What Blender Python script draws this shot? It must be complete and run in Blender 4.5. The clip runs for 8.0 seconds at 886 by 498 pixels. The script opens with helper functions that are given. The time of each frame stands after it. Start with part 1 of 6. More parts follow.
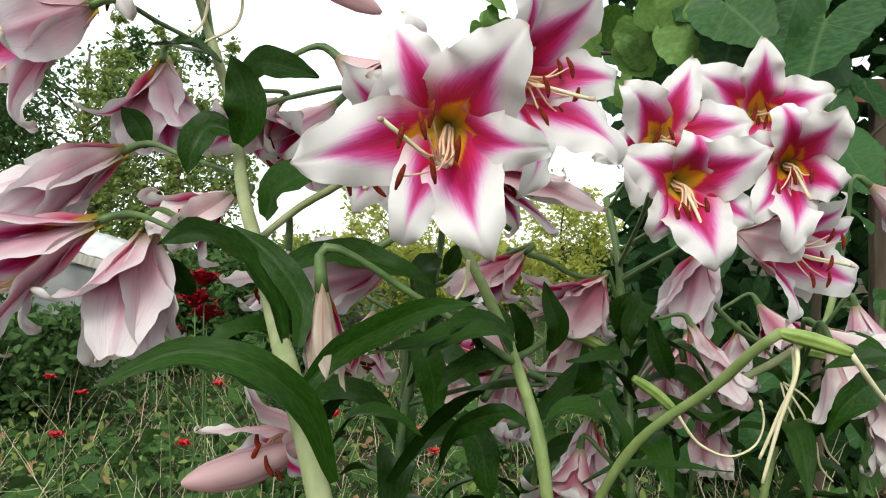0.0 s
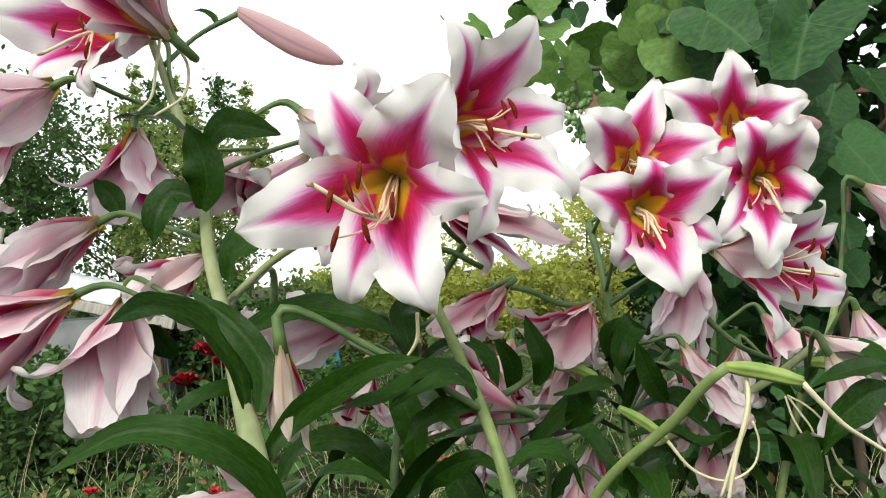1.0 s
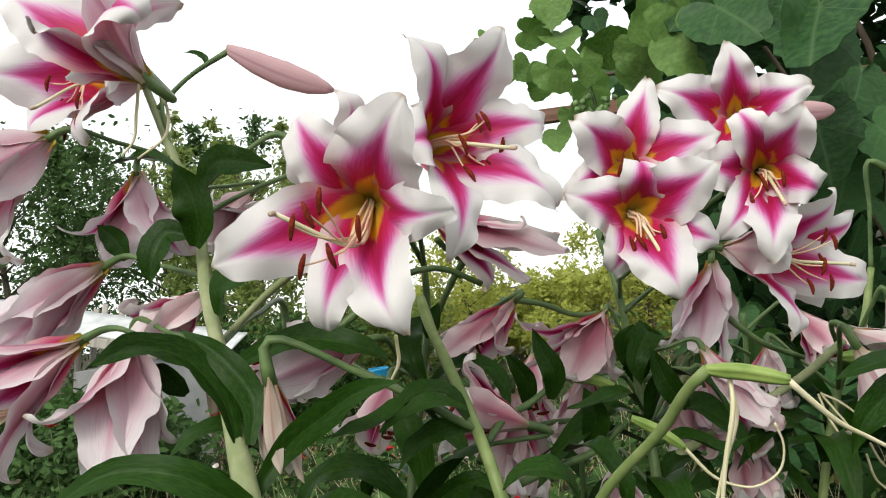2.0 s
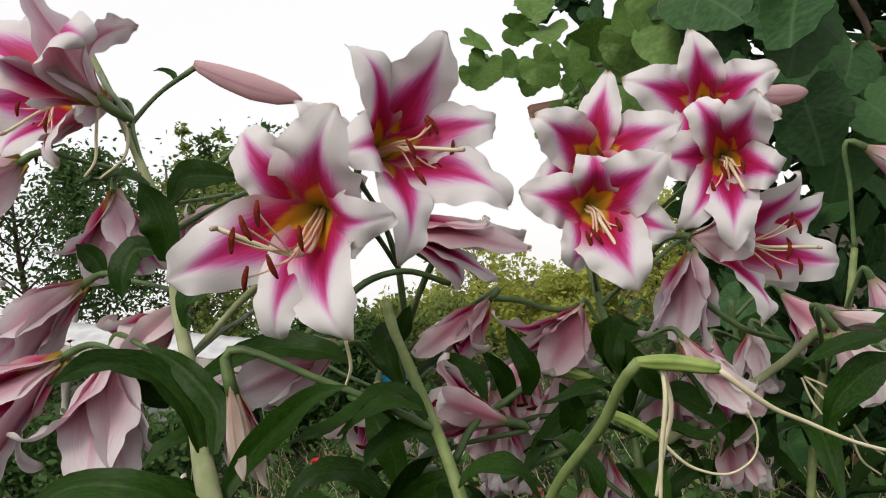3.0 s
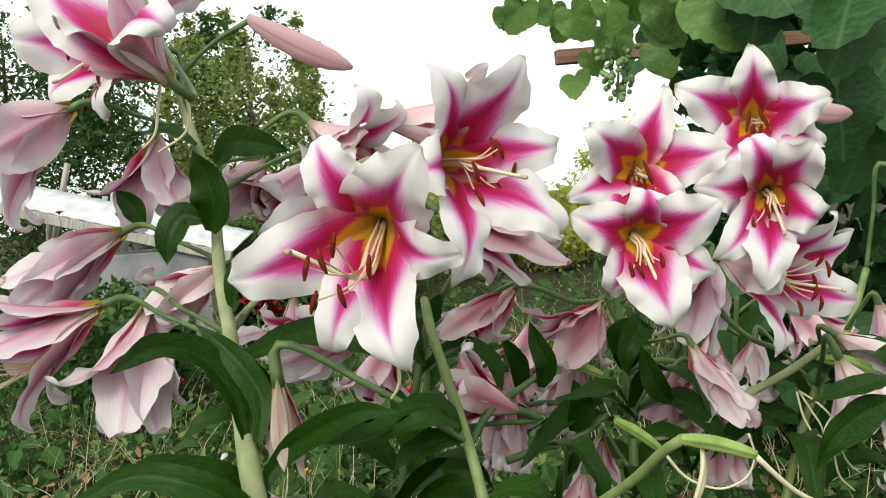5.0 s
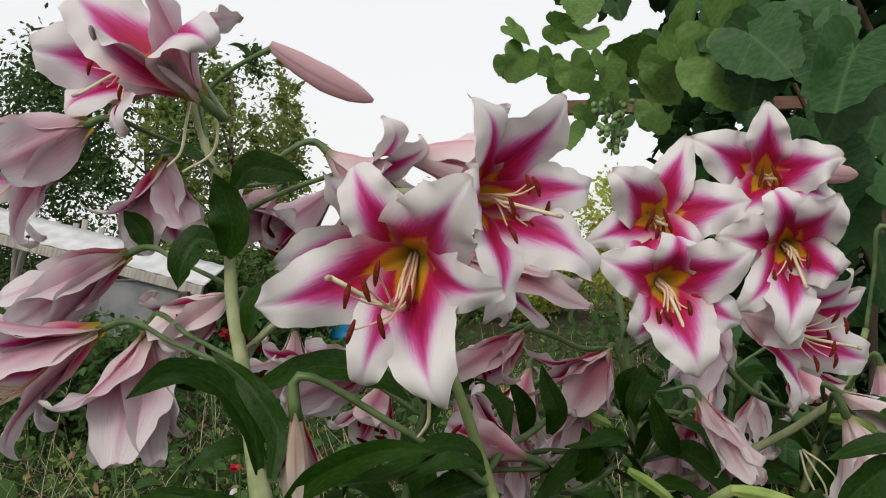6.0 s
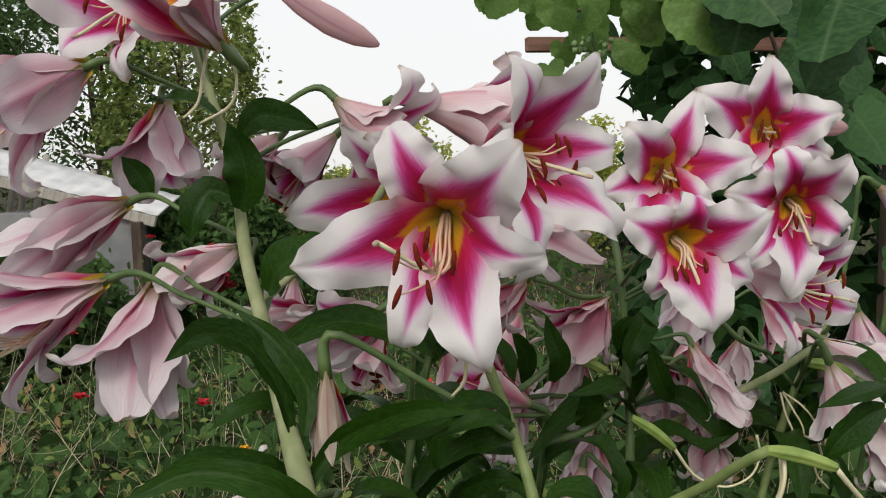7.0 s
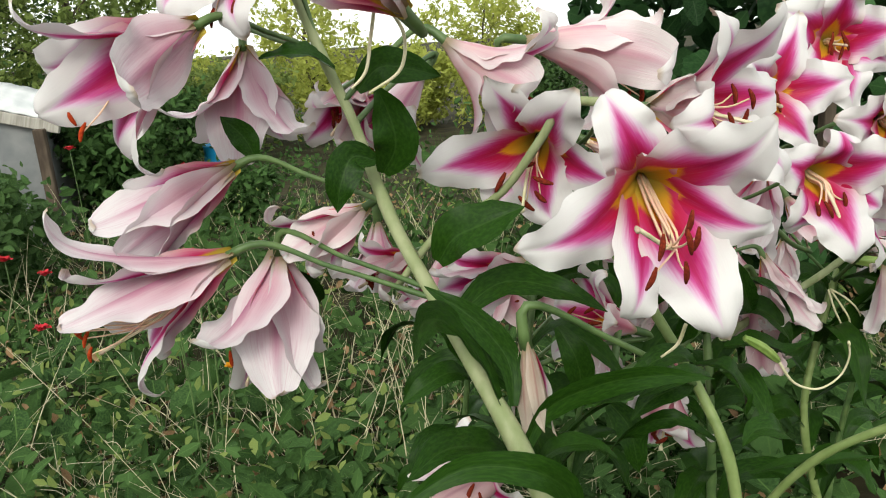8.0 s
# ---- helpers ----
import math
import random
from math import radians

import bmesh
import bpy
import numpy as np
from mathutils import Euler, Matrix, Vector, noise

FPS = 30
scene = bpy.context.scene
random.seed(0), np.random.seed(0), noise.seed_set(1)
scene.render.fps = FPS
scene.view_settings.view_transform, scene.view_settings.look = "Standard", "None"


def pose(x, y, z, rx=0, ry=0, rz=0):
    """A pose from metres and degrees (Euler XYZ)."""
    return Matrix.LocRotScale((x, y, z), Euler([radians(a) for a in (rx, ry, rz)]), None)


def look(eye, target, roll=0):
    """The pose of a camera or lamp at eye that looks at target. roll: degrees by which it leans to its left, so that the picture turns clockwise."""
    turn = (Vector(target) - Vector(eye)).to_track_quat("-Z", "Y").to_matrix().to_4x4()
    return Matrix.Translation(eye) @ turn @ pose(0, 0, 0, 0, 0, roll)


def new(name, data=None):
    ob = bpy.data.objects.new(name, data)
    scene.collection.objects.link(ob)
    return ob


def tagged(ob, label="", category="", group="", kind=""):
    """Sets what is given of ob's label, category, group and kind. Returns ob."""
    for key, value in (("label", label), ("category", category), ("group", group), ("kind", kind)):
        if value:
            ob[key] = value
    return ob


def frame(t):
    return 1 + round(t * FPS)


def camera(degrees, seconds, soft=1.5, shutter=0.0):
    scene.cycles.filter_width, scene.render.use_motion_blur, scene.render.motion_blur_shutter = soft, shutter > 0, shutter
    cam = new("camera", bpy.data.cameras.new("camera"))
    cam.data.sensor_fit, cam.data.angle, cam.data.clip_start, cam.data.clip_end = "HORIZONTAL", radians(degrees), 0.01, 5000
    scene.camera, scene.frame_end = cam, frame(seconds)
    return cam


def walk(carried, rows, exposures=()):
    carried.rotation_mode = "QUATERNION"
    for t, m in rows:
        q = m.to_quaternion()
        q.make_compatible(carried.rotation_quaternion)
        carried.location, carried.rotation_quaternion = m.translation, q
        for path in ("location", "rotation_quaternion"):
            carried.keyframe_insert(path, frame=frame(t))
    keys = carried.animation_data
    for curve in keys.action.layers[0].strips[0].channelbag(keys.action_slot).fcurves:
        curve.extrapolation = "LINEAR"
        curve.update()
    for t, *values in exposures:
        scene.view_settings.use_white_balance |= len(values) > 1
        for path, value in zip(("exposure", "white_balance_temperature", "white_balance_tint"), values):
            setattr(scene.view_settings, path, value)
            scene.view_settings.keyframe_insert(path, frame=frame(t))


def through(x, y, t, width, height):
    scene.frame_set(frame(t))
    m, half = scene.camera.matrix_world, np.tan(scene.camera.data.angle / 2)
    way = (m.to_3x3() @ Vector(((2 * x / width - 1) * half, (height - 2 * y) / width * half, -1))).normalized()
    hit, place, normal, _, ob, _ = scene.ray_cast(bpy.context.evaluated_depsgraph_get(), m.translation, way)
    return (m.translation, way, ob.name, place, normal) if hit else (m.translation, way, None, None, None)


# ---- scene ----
cam = camera(61.08, 8.0, soft=1.1)
PATH = [
    (0, -0.0166, -0.0036, 1.1489, 89.9889, 0.0441, -0.7959),
    (0.5, 0.0207, -0.0063, 1.1578, 91.2639, 2.5437, 0.2932),
    (1, 0.0493, -0.0033, 1.1700, 91.7318, 4.8245, 1.5798),
    (1.5, 0.0819, -0.0030, 1.1621, 92.8451, 7.0933, 2.8204),
    (1.7, 0.0893, 0.0098, 1.1631, 93.3762, 7.8310, 4.2900),
    (2.8, 0.1546, 0.0021, 1.1606, 93.8273, 10.9800, 6.5870),
    (3, 0.1616, 0.0053, 1.1569, 93.7678, 11.6646, 7.0284),
    (3.5, 0.1729, 0.0038, 1.1553, 93.5163, 12.0061, 7.3916),
    (4, 0.1723, 0.0090, 1.1606, 92.8425, 11.7551, 7.9475),
    (4.5, 0.1490, -0.0024, 1.2120, 87.7061, 8.2559, 7.1180),
    (5, 0.1196, -0.0174, 1.2676, 86.2006, 4.8321, 5.9195),
    (5.2, 0.1085, -0.0214, 1.2744, 88.7867, 3.9769, 5.4346),
    (6.3, 0.0438, -0.0047, 1.2569, 89.5996, 1.3977, 3.2772),
    (6.5, 0.0295, -0.0096, 1.2610, 88.2210, 1.2316, 2.7757),
    (7, -0.0044, -0.0061, 1.2875, 84.1428, 1.1354, 0.0356),
    (7.5, -0.0700, 0.0153, 1.3326, 81.1300, 3.4190, 0.2670),
    (8, -0.2464, 0.0361, 1.3733, 74.4794, 3.8238, -7.9474),
]
walk(cam, [(t, pose(x, y, z, rx, ry, rz)) for t, x, y, z, rx, ry, rz in PATH], exposures=[(0, 0.09, 6400, 1), (0.5, 0.17, 6450, 1), (1.7, 0.08, 6450, 2), (2.8, -0.44, 6600, 11), (4.4, -0.44, 6600, 11), (5.0, 0.04, 6500, 1), (5.2, -0.02, 6500, 2), (6.3, -0.66, 6550, 10), (7.0, -0.55, 6550, 9), (7.5, -0.34, 6550, 6), (8.0, 0.05, 6500, 1)])

# ---- sky, sun ----
world = bpy.data.worlds.new("sky")
scene.world = world
world.use_nodes = True
wt = world.node_tree
sky = wt.nodes.new("ShaderNodeTexSky")
sky.sky_type, sky.sun_disc = "NISHITA", False
sky.sun_elevation, sky.sun_rotation = radians(38), radians(200)
sky.air_density, sky.dust_density, sky.ozone_density = 1.0, 4.0, 1.0
cloud = wt.nodes.new("ShaderNodeMix")
cloud.data_type = "RGBA"
cloud.inputs[0].default_value = 0.8
cloud.inputs[7].default_value = (10.7, 10.65, 10.6, 1)
wt.links.new(sky.outputs[0], cloud.inputs[6])
wbg = wt.nodes["Background"]
wbg.inputs["Strength"].default_value = 0.15
wt.links.new(cloud.outputs[2], wbg.inputs["Color"])
sun = new("sun", bpy.data.lights.new("sun", "SUN"))
sun.data.energy, sun.data.angle, sun.data.color = 2.4, radians(22), (1.0, 0.96, 0.9)
sun.matrix_world = look((-2, -5.5, 4.6), (0, 0, 0))

# ---- materials ----


class Nodes:
    """A small helper that chains nodes of one material."""

    def __init__(self, name, rough=0.5, spec=0.4):
        self.mat = bpy.data.materials.new(name)
        self.mat.use_nodes = True
        self.t = self.mat.node_tree
        self.b = self.t.nodes["Principled BSDF"]
        self.b.inputs["Roughness"].default_value = rough
        self.b.inputs["Specular IOR Level"].default_value = spec

    def put(self, socket, value):
        if isinstance(value, (int, float, tuple)):
            if isinstance(value, tuple) and len(value) == 3 and socket.type == "RGBA":
                value = (*value, 1)
            socket.default_value = value
        else:
            self.t.links.new(value, socket)

    def math(self, op, a, b=0.0, clamp=False):
        n = self.t.nodes.new("ShaderNodeMath")
        n.operation, n.use_clamp = op, clamp
        self.put(n.inputs[0], a)
        self.put(n.inputs[1], b)
        return n.outputs[0]

    def mix(self, f, a, b):
        n = self.t.nodes.new("ShaderNodeMix")
        n.data_type = "RGBA"
        self.put(n.inputs[0], f)
        self.put(n.inputs[6], a)
        self.put(n.inputs[7], b)
        return n.outputs[2]

    def step(self, x, lo, hi):
        n = self.t.nodes.new("ShaderNodeMapRange")
        n.interpolation_type = "SMOOTHSTEP"
        self.put(n.inputs[0], x)
        n.inputs[1].default_value, n.inputs[2].default_value = lo, hi
        return n.outputs[0]

    def ramp(self, x, stops):
        n = self.t.nodes.new("ShaderNodeValToRGB")
        e = n.color_ramp.elements
        e[0].position, e[0].color = stops[0][0], (*stops[0][1], 1)
        e[1].position, e[1].color = stops[-1][0], (*stops[-1][1], 1)
        for p, c in stops[1:-1]:
            e.new(p).color = (*c, 1)
        self.put(n.inputs[0], x)
        return n.outputs[0]

    def noise(self, scale, detail=3.0, vector=None, stretch=None):
        n = self.t.nodes.new("ShaderNodeTexNoise")
        n.inputs["Scale"].default_value, n.inputs["Detail"].default_value = scale, detail
        if vector is None:
            vector = self.t.nodes.new("ShaderNodeTexCoord").outputs["Object"]
        if stretch:
            m = self.t.nodes.new("ShaderNodeMapping")
            m.inputs["Scale"].default_value = stretch
            self.t.links.new(vector, m.inputs[0])
            vector = m.outputs[0]
        self.t.links.new(vector, n.inputs["Vector"])
        return n.outputs["Fac"]

    def random(self):
        return self.t.nodes.new("ShaderNodeObjectInfo").outputs["Random"]

    def island(self):
        return self.t.nodes.new("ShaderNodeNewGeometry").outputs["Random Per Island"]

    def bump(self, height, strength, distance=0.001):
        n = self.t.nodes.new("ShaderNodeBump")
        n.inputs["Strength"].default_value, n.inputs["Distance"].default_value = strength, distance
        self.put(n.inputs["Height"], height)
        self.t.links.new(n.outputs[0], self.b.inputs["Normal"])

    def colour(self, c, through=0.0):
        """Base colour; through: the share of light that passes the thin sheet."""
        self.put(self.b.inputs["Base Color"], c)
        if through:
            tr = self.t.nodes.new("ShaderNodeBsdfTranslucent")
            self.put(tr.inputs[0], c)
            mx = self.t.nodes.new("ShaderNodeMixShader")
            mx.inputs[0].default_value = through
            self.t.links.new(self.b.outputs[0], mx.inputs[1])
            self.t.links.new(tr.outputs[0], mx.inputs[2])
            out = self.t.nodes["Material Output"]
            self.t.links.new(mx.outputs[0], out.inputs[0])
        return self.mat


def split_uv(n):
    u = n.t.nodes.new("ShaderNodeUVMap")
    s = n.t.nodes.new("ShaderNodeSeparateXYZ")
    n.t.links.new(u.outputs[0], s.inputs[0])
    across = n.math("ABSOLUTE", n.math("SUBTRACT", n.math("MULTIPLY", s.outputs[0], 2.0), 1.0))
    return u.outputs[0], across, s.outputs[1]


def tepal_inside():
    n = Nodes("tepal_inside", 0.45, 0.35)
    uv, a, v = split_uv(n)
    grain = n.noise(6.0, 3.0, uv, (6, 1.2, 1))
    wob = n.math("MULTIPLY", n.math("SUBTRACT", grain, 0.5), 0.22)
    reach = n.math("SUBTRACT", 1.0, n.math("POWER", n.math("DIVIDE", v, 0.83), 1.8))
    k = n.math("ADD", n.math("SUBTRACT", a, n.math("MULTIPLY", reach, 0.92)), n.math("ADD", wob, 0.5))
    col = n.ramp(k, [(0.0, (0.55, 0.008, 0.08)), (0.18, (0.59, 0.02, 0.18)), (0.33, (0.66, 0.10, 0.36)), (0.45, (0.75, 0.36, 0.60)), (0.57, (0.82, 0.66, 0.79)), (0.70, (0.84, 0.82, 0.82))])
    streak = n.math("MULTIPLY", n.step(a, 0.13, 0.0), n.step(v, 0.84, 0.5))
    col = n.mix(n.math("MULTIPLY", streak, 0.55), col, (0.50, 0.02, 0.15))
    col = n.mix(n.math("MULTIPLY", n.step(v, 0.55, 0.18), 0.6), col, (0.66, 0.025, 0.06))
    star = n.step(n.math("ADD", n.math("MULTIPLY", v, 3.0), n.math("ADD", a, n.math("MULTIPLY", wob, 1.2))), 1.20, 0.98)
    col = n.mix(star, col, n.mix(n.step(v, 0.05, 0.3), (0.62, 0.46, 0.06), (0.86, 0.42, 0.02)))
    col = n.mix(n.math("MULTIPLY", n.step(n.math("ADD", v, n.math("MULTIPLY", wob, 0.12)), 0.955, 1.0), 0.6), col, (0.42, 0.27, 0.13))
    vein = n.noise(9.0, 2.0, uv, (9, 0.6, 1))
    col = n.mix(n.math("MULTIPLY", n.step(vein, 0.52, 0.70), 0.07), col, (0.62, 0.44, 0.52))
    n.bump(n.math("ADD", n.math("ADD", grain, vein), n.math("MULTIPLY", n.noise(18.0, 2.0, uv, (3, 3, 1)), 0.5)), 0.17, 0.002)
    return n.colour(col, 0.46)


def tepal_outside(name, body, rib, tip, stripe=0.22):
    n = Nodes(name, 0.5, 0.3)
    uv, a, v = split_uv(n)
    grain = n.noise(5.0, 3.0, uv, (7, 1.0, 1))
    col = n.mix(n.step(v, 0.25, 0.85), body, tip)
    col = n.mix(n.math("MULTIPLY", n.step(grain, 0.45, 0.75), 0.3), col, rib)
    col = n.mix(n.math("MULTIPLY", n.step(n.math("ADD", a, n.math("MULTIPLY", grain, 0.3)), 0.55, 1.1), 0.85), col, tip)
    line = n.math("MULTIPLY", n.step(n.math("ADD", a, n.math("MULTIPLY", grain, 0.2)), stripe + 0.1, 0.1), n.step(v, 1.0, 0.5))
    col = n.mix(n.math("MULTIPLY", line, 0.7), col, rib)
    col = n.mix(n.step(v, 0.16, 0.0), col, (0.36, 0.28, 0.17))
    spot = n.noise(7.0, 2.0, uv, (2.5, 5, 1))
    col = n.mix(n.math("MULTIPLY", n.step(n.math("ADD", v, n.math("MULTIPLY", spot, 0.10)), 0.99, 1.06), 0.7), col, (0.40, 0.27, 0.14))
    vein = n.noise(8.0, 2.0, uv, (9, 0.5, 1))
    col = n.mix(n.math("MULTIPLY", n.step(vein, 0.5, 0.72), 0.16), col, rib)
    n.bump(n.math("ADD", grain, vein), 0.26, 0.002)
    return n.colour(col, 0.40)


def leafy(name, low, high, rough=0.4, through=0.12, vein=(0.16, 0.26, 0.07), spec=0.06, by_object=True, vary=0.4, palmate=False):
    n = Nodes(name, rough, spec)
    uv, a, v = split_uv(n)
    blot = n.noise(9.0, 4.0, uv, (1.5, 2.5, 1))
    col = n.mix(n.step(blot, 0.3, 0.75), low, high)
    col = n.mix(n.math("MULTIPLY", n.step(a, 0.07, 0.0), 0.55), col, vein)
    ribs = n.noise(4.0, 1.0, uv, (22, 0.5, 1))
    col = n.mix(n.math("MULTIPLY", n.step(ribs, 0.55, 0.75), 0.06), col, vein)
    if palmate:
        sep = n.t.nodes.new("ShaderNodeSeparateXYZ")
        n.t.links.new(uv, sep.inputs[0])
        x, y = n.math("SUBTRACT", sep.outputs[0], 0.5), n.math("SUBTRACT", sep.outputs[1], 0.5)
        turn = n.math("ABSOLUTE", n.math("SINE", n.math("MULTIPLY", n.math("ARCTAN2", x, y), 3.2)))
        far = n.math("POWER", n.math("ADD", n.math("MULTIPLY", x, x), n.math("MULTIPLY", y, y)), 0.5)
        line = n.step(n.math("MULTIPLY", turn, far), 0.022, 0.004)
        col = n.mix(n.math("MULTIPLY", line, 0.5), col, vein)
        ribs = n.math("ADD", ribs, n.math("MULTIPLY", line, -0.8))
    shift = n.random() if by_object else n.island()
    col = n.mix(n.math("MULTIPLY", shift, vary), col, tuple(min(1, 1.4 * c) for c in high))
    n.bump(n.math("ADD", ribs, n.math("MULTIPLY", blot, 0.6)), 0.16, 0.0015)
    return n.colour(col, through)


def plain(name, a, b, scale, rough=0.6, bump=0.3, spec=0.3, through=0.0, stretch=None, distance=0.002):
    n = Nodes(name, rough, spec)
    g = n.noise(scale, 5.0, None, stretch)
    n.bump(n.noise(scale * 3.3, 4.0, None, stretch), bump, distance)
    return n.colour(n.mix(n.step(g, 0.3, 0.7), a, b), through)


M_IN = tepal_inside()
M_OUT = tepal_outside("tepal_outside", (0.68, 0.45, 0.53), (0.50, 0.13, 0.28), (0.77, 0.72, 0.74))
M_OUT_WHITE = tepal_outside("tepal_outside_white", (0.72, 0.60, 0.60), (0.58, 0.29, 0.40), (0.77, 0.73, 0.72))
M_OUT_PALE = tepal_outside("tepal_outside_pale", (0.80, 0.60, 0.63), (0.68, 0.33, 0.44), (0.84, 0.77, 0.77))
M_OUT_OLD = tepal_outside("tepal_outside_fading", (0.66, 0.34, 0.40), (0.44, 0.08, 0.17), (0.83, 0.69, 0.70), 0.5)
M_OUT_LIMP = tepal_outside("tepal_outside_limp", (0.46, 0.36, 0.28), (0.36, 0.18, 0.16), (0.58, 0.50, 0.42))
M_BUD = tepal_outside("bud_skin", (0.66, 0.45, 0.48), (0.46, 0.24, 0.30), (0.66, 0.44, 0.46))
M_LEAF = leafy("lily_leaf", (0.008, 0.028, 0.003), (0.022, 0.058, 0.006), 0.34, 0.15, (0.04, 0.08, 0.018), 0.09, vary=0.2)
M_VINE = leafy("vine_leaf", (0.026, 0.074, 0.026), (0.062, 0.142, 0.046), 0.40, 0.42, (0.12, 0.20, 0.09), 0.16, vary=0.55, palmate=True)
# paler copy of the vine leaf: sky light through it is put into the colour
M_VINE_BACKLIT = leafy("vine_leaf_backlit", (0.120, 0.230, 0.055), (0.230, 0.370, 0.110), 0.42, 0.55, (0.18, 0.28, 0.10), 0.2, palmate=True)
# dark copy of the vine leaf: the shade inside the vine is put into its colour
M_VINE_SHADE = leafy("vine_leaf_shade", (0.012, 0.036, 0.012), (0.028, 0.066, 0.020), 0.6, 0.10, (0.06, 0.12, 0.04), 0.05, by_object=False)
M_TREE = leafy("tree_leaf", (0.028, 0.062, 0.022), (0.080, 0.138, 0.044), 0.5, 0.3, by_object=False)
M_TREE_LIGHT = leafy("tree_leaf_light", (0.12, 0.18, 0.05), (0.24, 0.29, 0.085), 0.5, 0.45, by_object=False)
M_SHRUB = leafy("shrub_leaf", (0.26, 0.31, 0.06), (0.46, 0.47, 0.12), 0.55, 0.5, by_object=False)
M_WEED = leafy("weed_leaf", (0.014, 0.036, 0.012), (0.056, 0.108, 0.030), 0.6, 0.25, by_object=False, vary=0.75)
M_STRAW = leafy("dry_stalk", (0.36, 0.32, 0.20), (0.56, 0.51, 0.36), 0.8, 0.1, (0.3, 0.25, 0.14), 0.2, by_object=False)
M_DRY = leafy("dry_leaf", (0.12, 0.07, 0.035), (0.30, 0.19, 0.10), 0.8, 0.15, (0.2, 0.13, 0.07), 0.1, by_object=False, vary=0.6)
M_STEM = plain("lily_stem", (0.19, 0.225, 0.10), (0.28, 0.30, 0.165), 60, 0.5, 0.25, 0.2, 0, (1, 1, 0.06))
M_STEM_GREEN = plain("lily_stem_green", (0.13, 0.18, 0.055), (0.185, 0.235, 0.085), 60, 0.45, 0.2, 0.25)
M_STEM_DARK = plain("lily_pedicel", (0.045, 0.085, 0.025), (0.10, 0.155, 0.05), 30, 0.45, 0.25, 0.35)
M_POD = plain("seed_pod", (0.15, 0.23, 0.05), (0.24, 0.31, 0.085), 50, 0.4, 0.2, 0.3)
M_STYLE = plain("lily_style", (0.56, 0.53, 0.31), (0.66, 0.59, 0.42), 60, 0.45, 0.1)
M_STIGMA = plain("stigma", (0.40, 0.30, 0.22), (0.52, 0.40, 0.30), 80, 0.5, 0.2)
M_FILAMENT = plain("filament", (0.68, 0.54, 0.33), (0.70, 0.45, 0.34), 60, 0.5, 0.1)
M_ANTHER = plain("anther_pollen", (0.10, 0.014, 0.008), (0.21, 0.028, 0.012), 400, 0.9, 0.9, 0.1, 0, None, 0.001)
M_ANTHER_FRESH = plain("anther_orange", (0.30, 0.030, 0.010), (0.46, 0.065, 0.014), 400, 0.9, 0.9, 0.1, 0, None, 0.001)
M_BARK = plain("bark", (0.06, 0.045, 0.035), (0.13, 0.10, 0.075), 14, 0.9, 0.8, 0.1, 0, (1, 1, 0.25), 0.01)
M_SOIL = plain("soil", (0.020, 0.018, 0.010), (0.055, 0.048, 0.026), 3.0, 0.95, 0.8, 0.1, 0, None, 0.02)
M_SLATE = plain("weathered_slate", (0.46, 0.47, 0.48), (0.62, 0.62, 0.62), 5, 0.85, 0.5, 0.2)
M_WALL = plain("rough_render", (0.15, 0.16, 0.17), (0.25, 0.25, 0.25), 4, 0.9, 0.6, 0.2)
M_WOOD = plain("grey_wood", (0.26, 0.24, 0.21), (0.44, 0.41, 0.37), 9, 0.85, 0.6, 0.2, 0, (4, 4, 0.4))
M_PLANK = plain("red_brown_board", (0.16, 0.085, 0.06), (0.30, 0.17, 0.13), 12, 0.85, 0.6, 0.2, 0, (0.4, 4, 4))
M_GRAPE = plain("green_grape", (0.12, 0.22, 0.07), (0.20, 0.30, 0.11), 60, 0.35, 0.1, 0.5)
M_RED = plain("red_petal", (0.45, 0.012, 0.02), (0.62, 0.03, 0.05), 60, 0.55, 0.3, 0.3, 0.2)
M_CRIMSON = plain("crimson_petal", (0.20, 0.004, 0.012), (0.36, 0.008, 0.022), 60, 0.6, 0.3, 0.2, 0.2)
M_ORANGE = plain("orange_petal", (0.66, 0.28, 0.01), (0.75, 0.40, 0.02), 60, 0.55, 0.3, 0.3, 0.2)
M_BLUE = plain("blue_plastic", (0.01, 0.22, 0.46), (0.02, 0.28, 0.54), 6, 0.4, 0.05, 0.5)

# ---- building helpers ----


def mesh(name, verts, faces, mats, uvs=None, index=None, smooth=True):
    me = bpy.data.meshes.new(name)
    me.from_pydata([tuple(v) for v in verts], [], faces)
    for m in mats if isinstance(mats, (list, tuple)) else [mats]:
        me.materials.append(m)
    if uvs is not None:
        lay = me.uv_layers.new(name="UVMap")
        loops = np.empty(len(me.loops), int)
        me.loops.foreach_get("vertex_index", loops)
        lay.data.foreach_set("uv", np.asarray(uvs, float)[loops].ravel())
    if index is not None:
        me.polygons.foreach_set("material_index", index)
    if smooth:
        me.polygons.foreach_set("use_smooth", [True] * len(me.polygons))
    me.update()
    return me


def part(name, me, parent, label=""):
    ob = new(name, me)
    ob.parent = parent
    return tagged(ob, label) if label else ob


def smooth01(x):
    x = np.clip(x, 0, 1)
    return x * x * (3 - 2 * x)


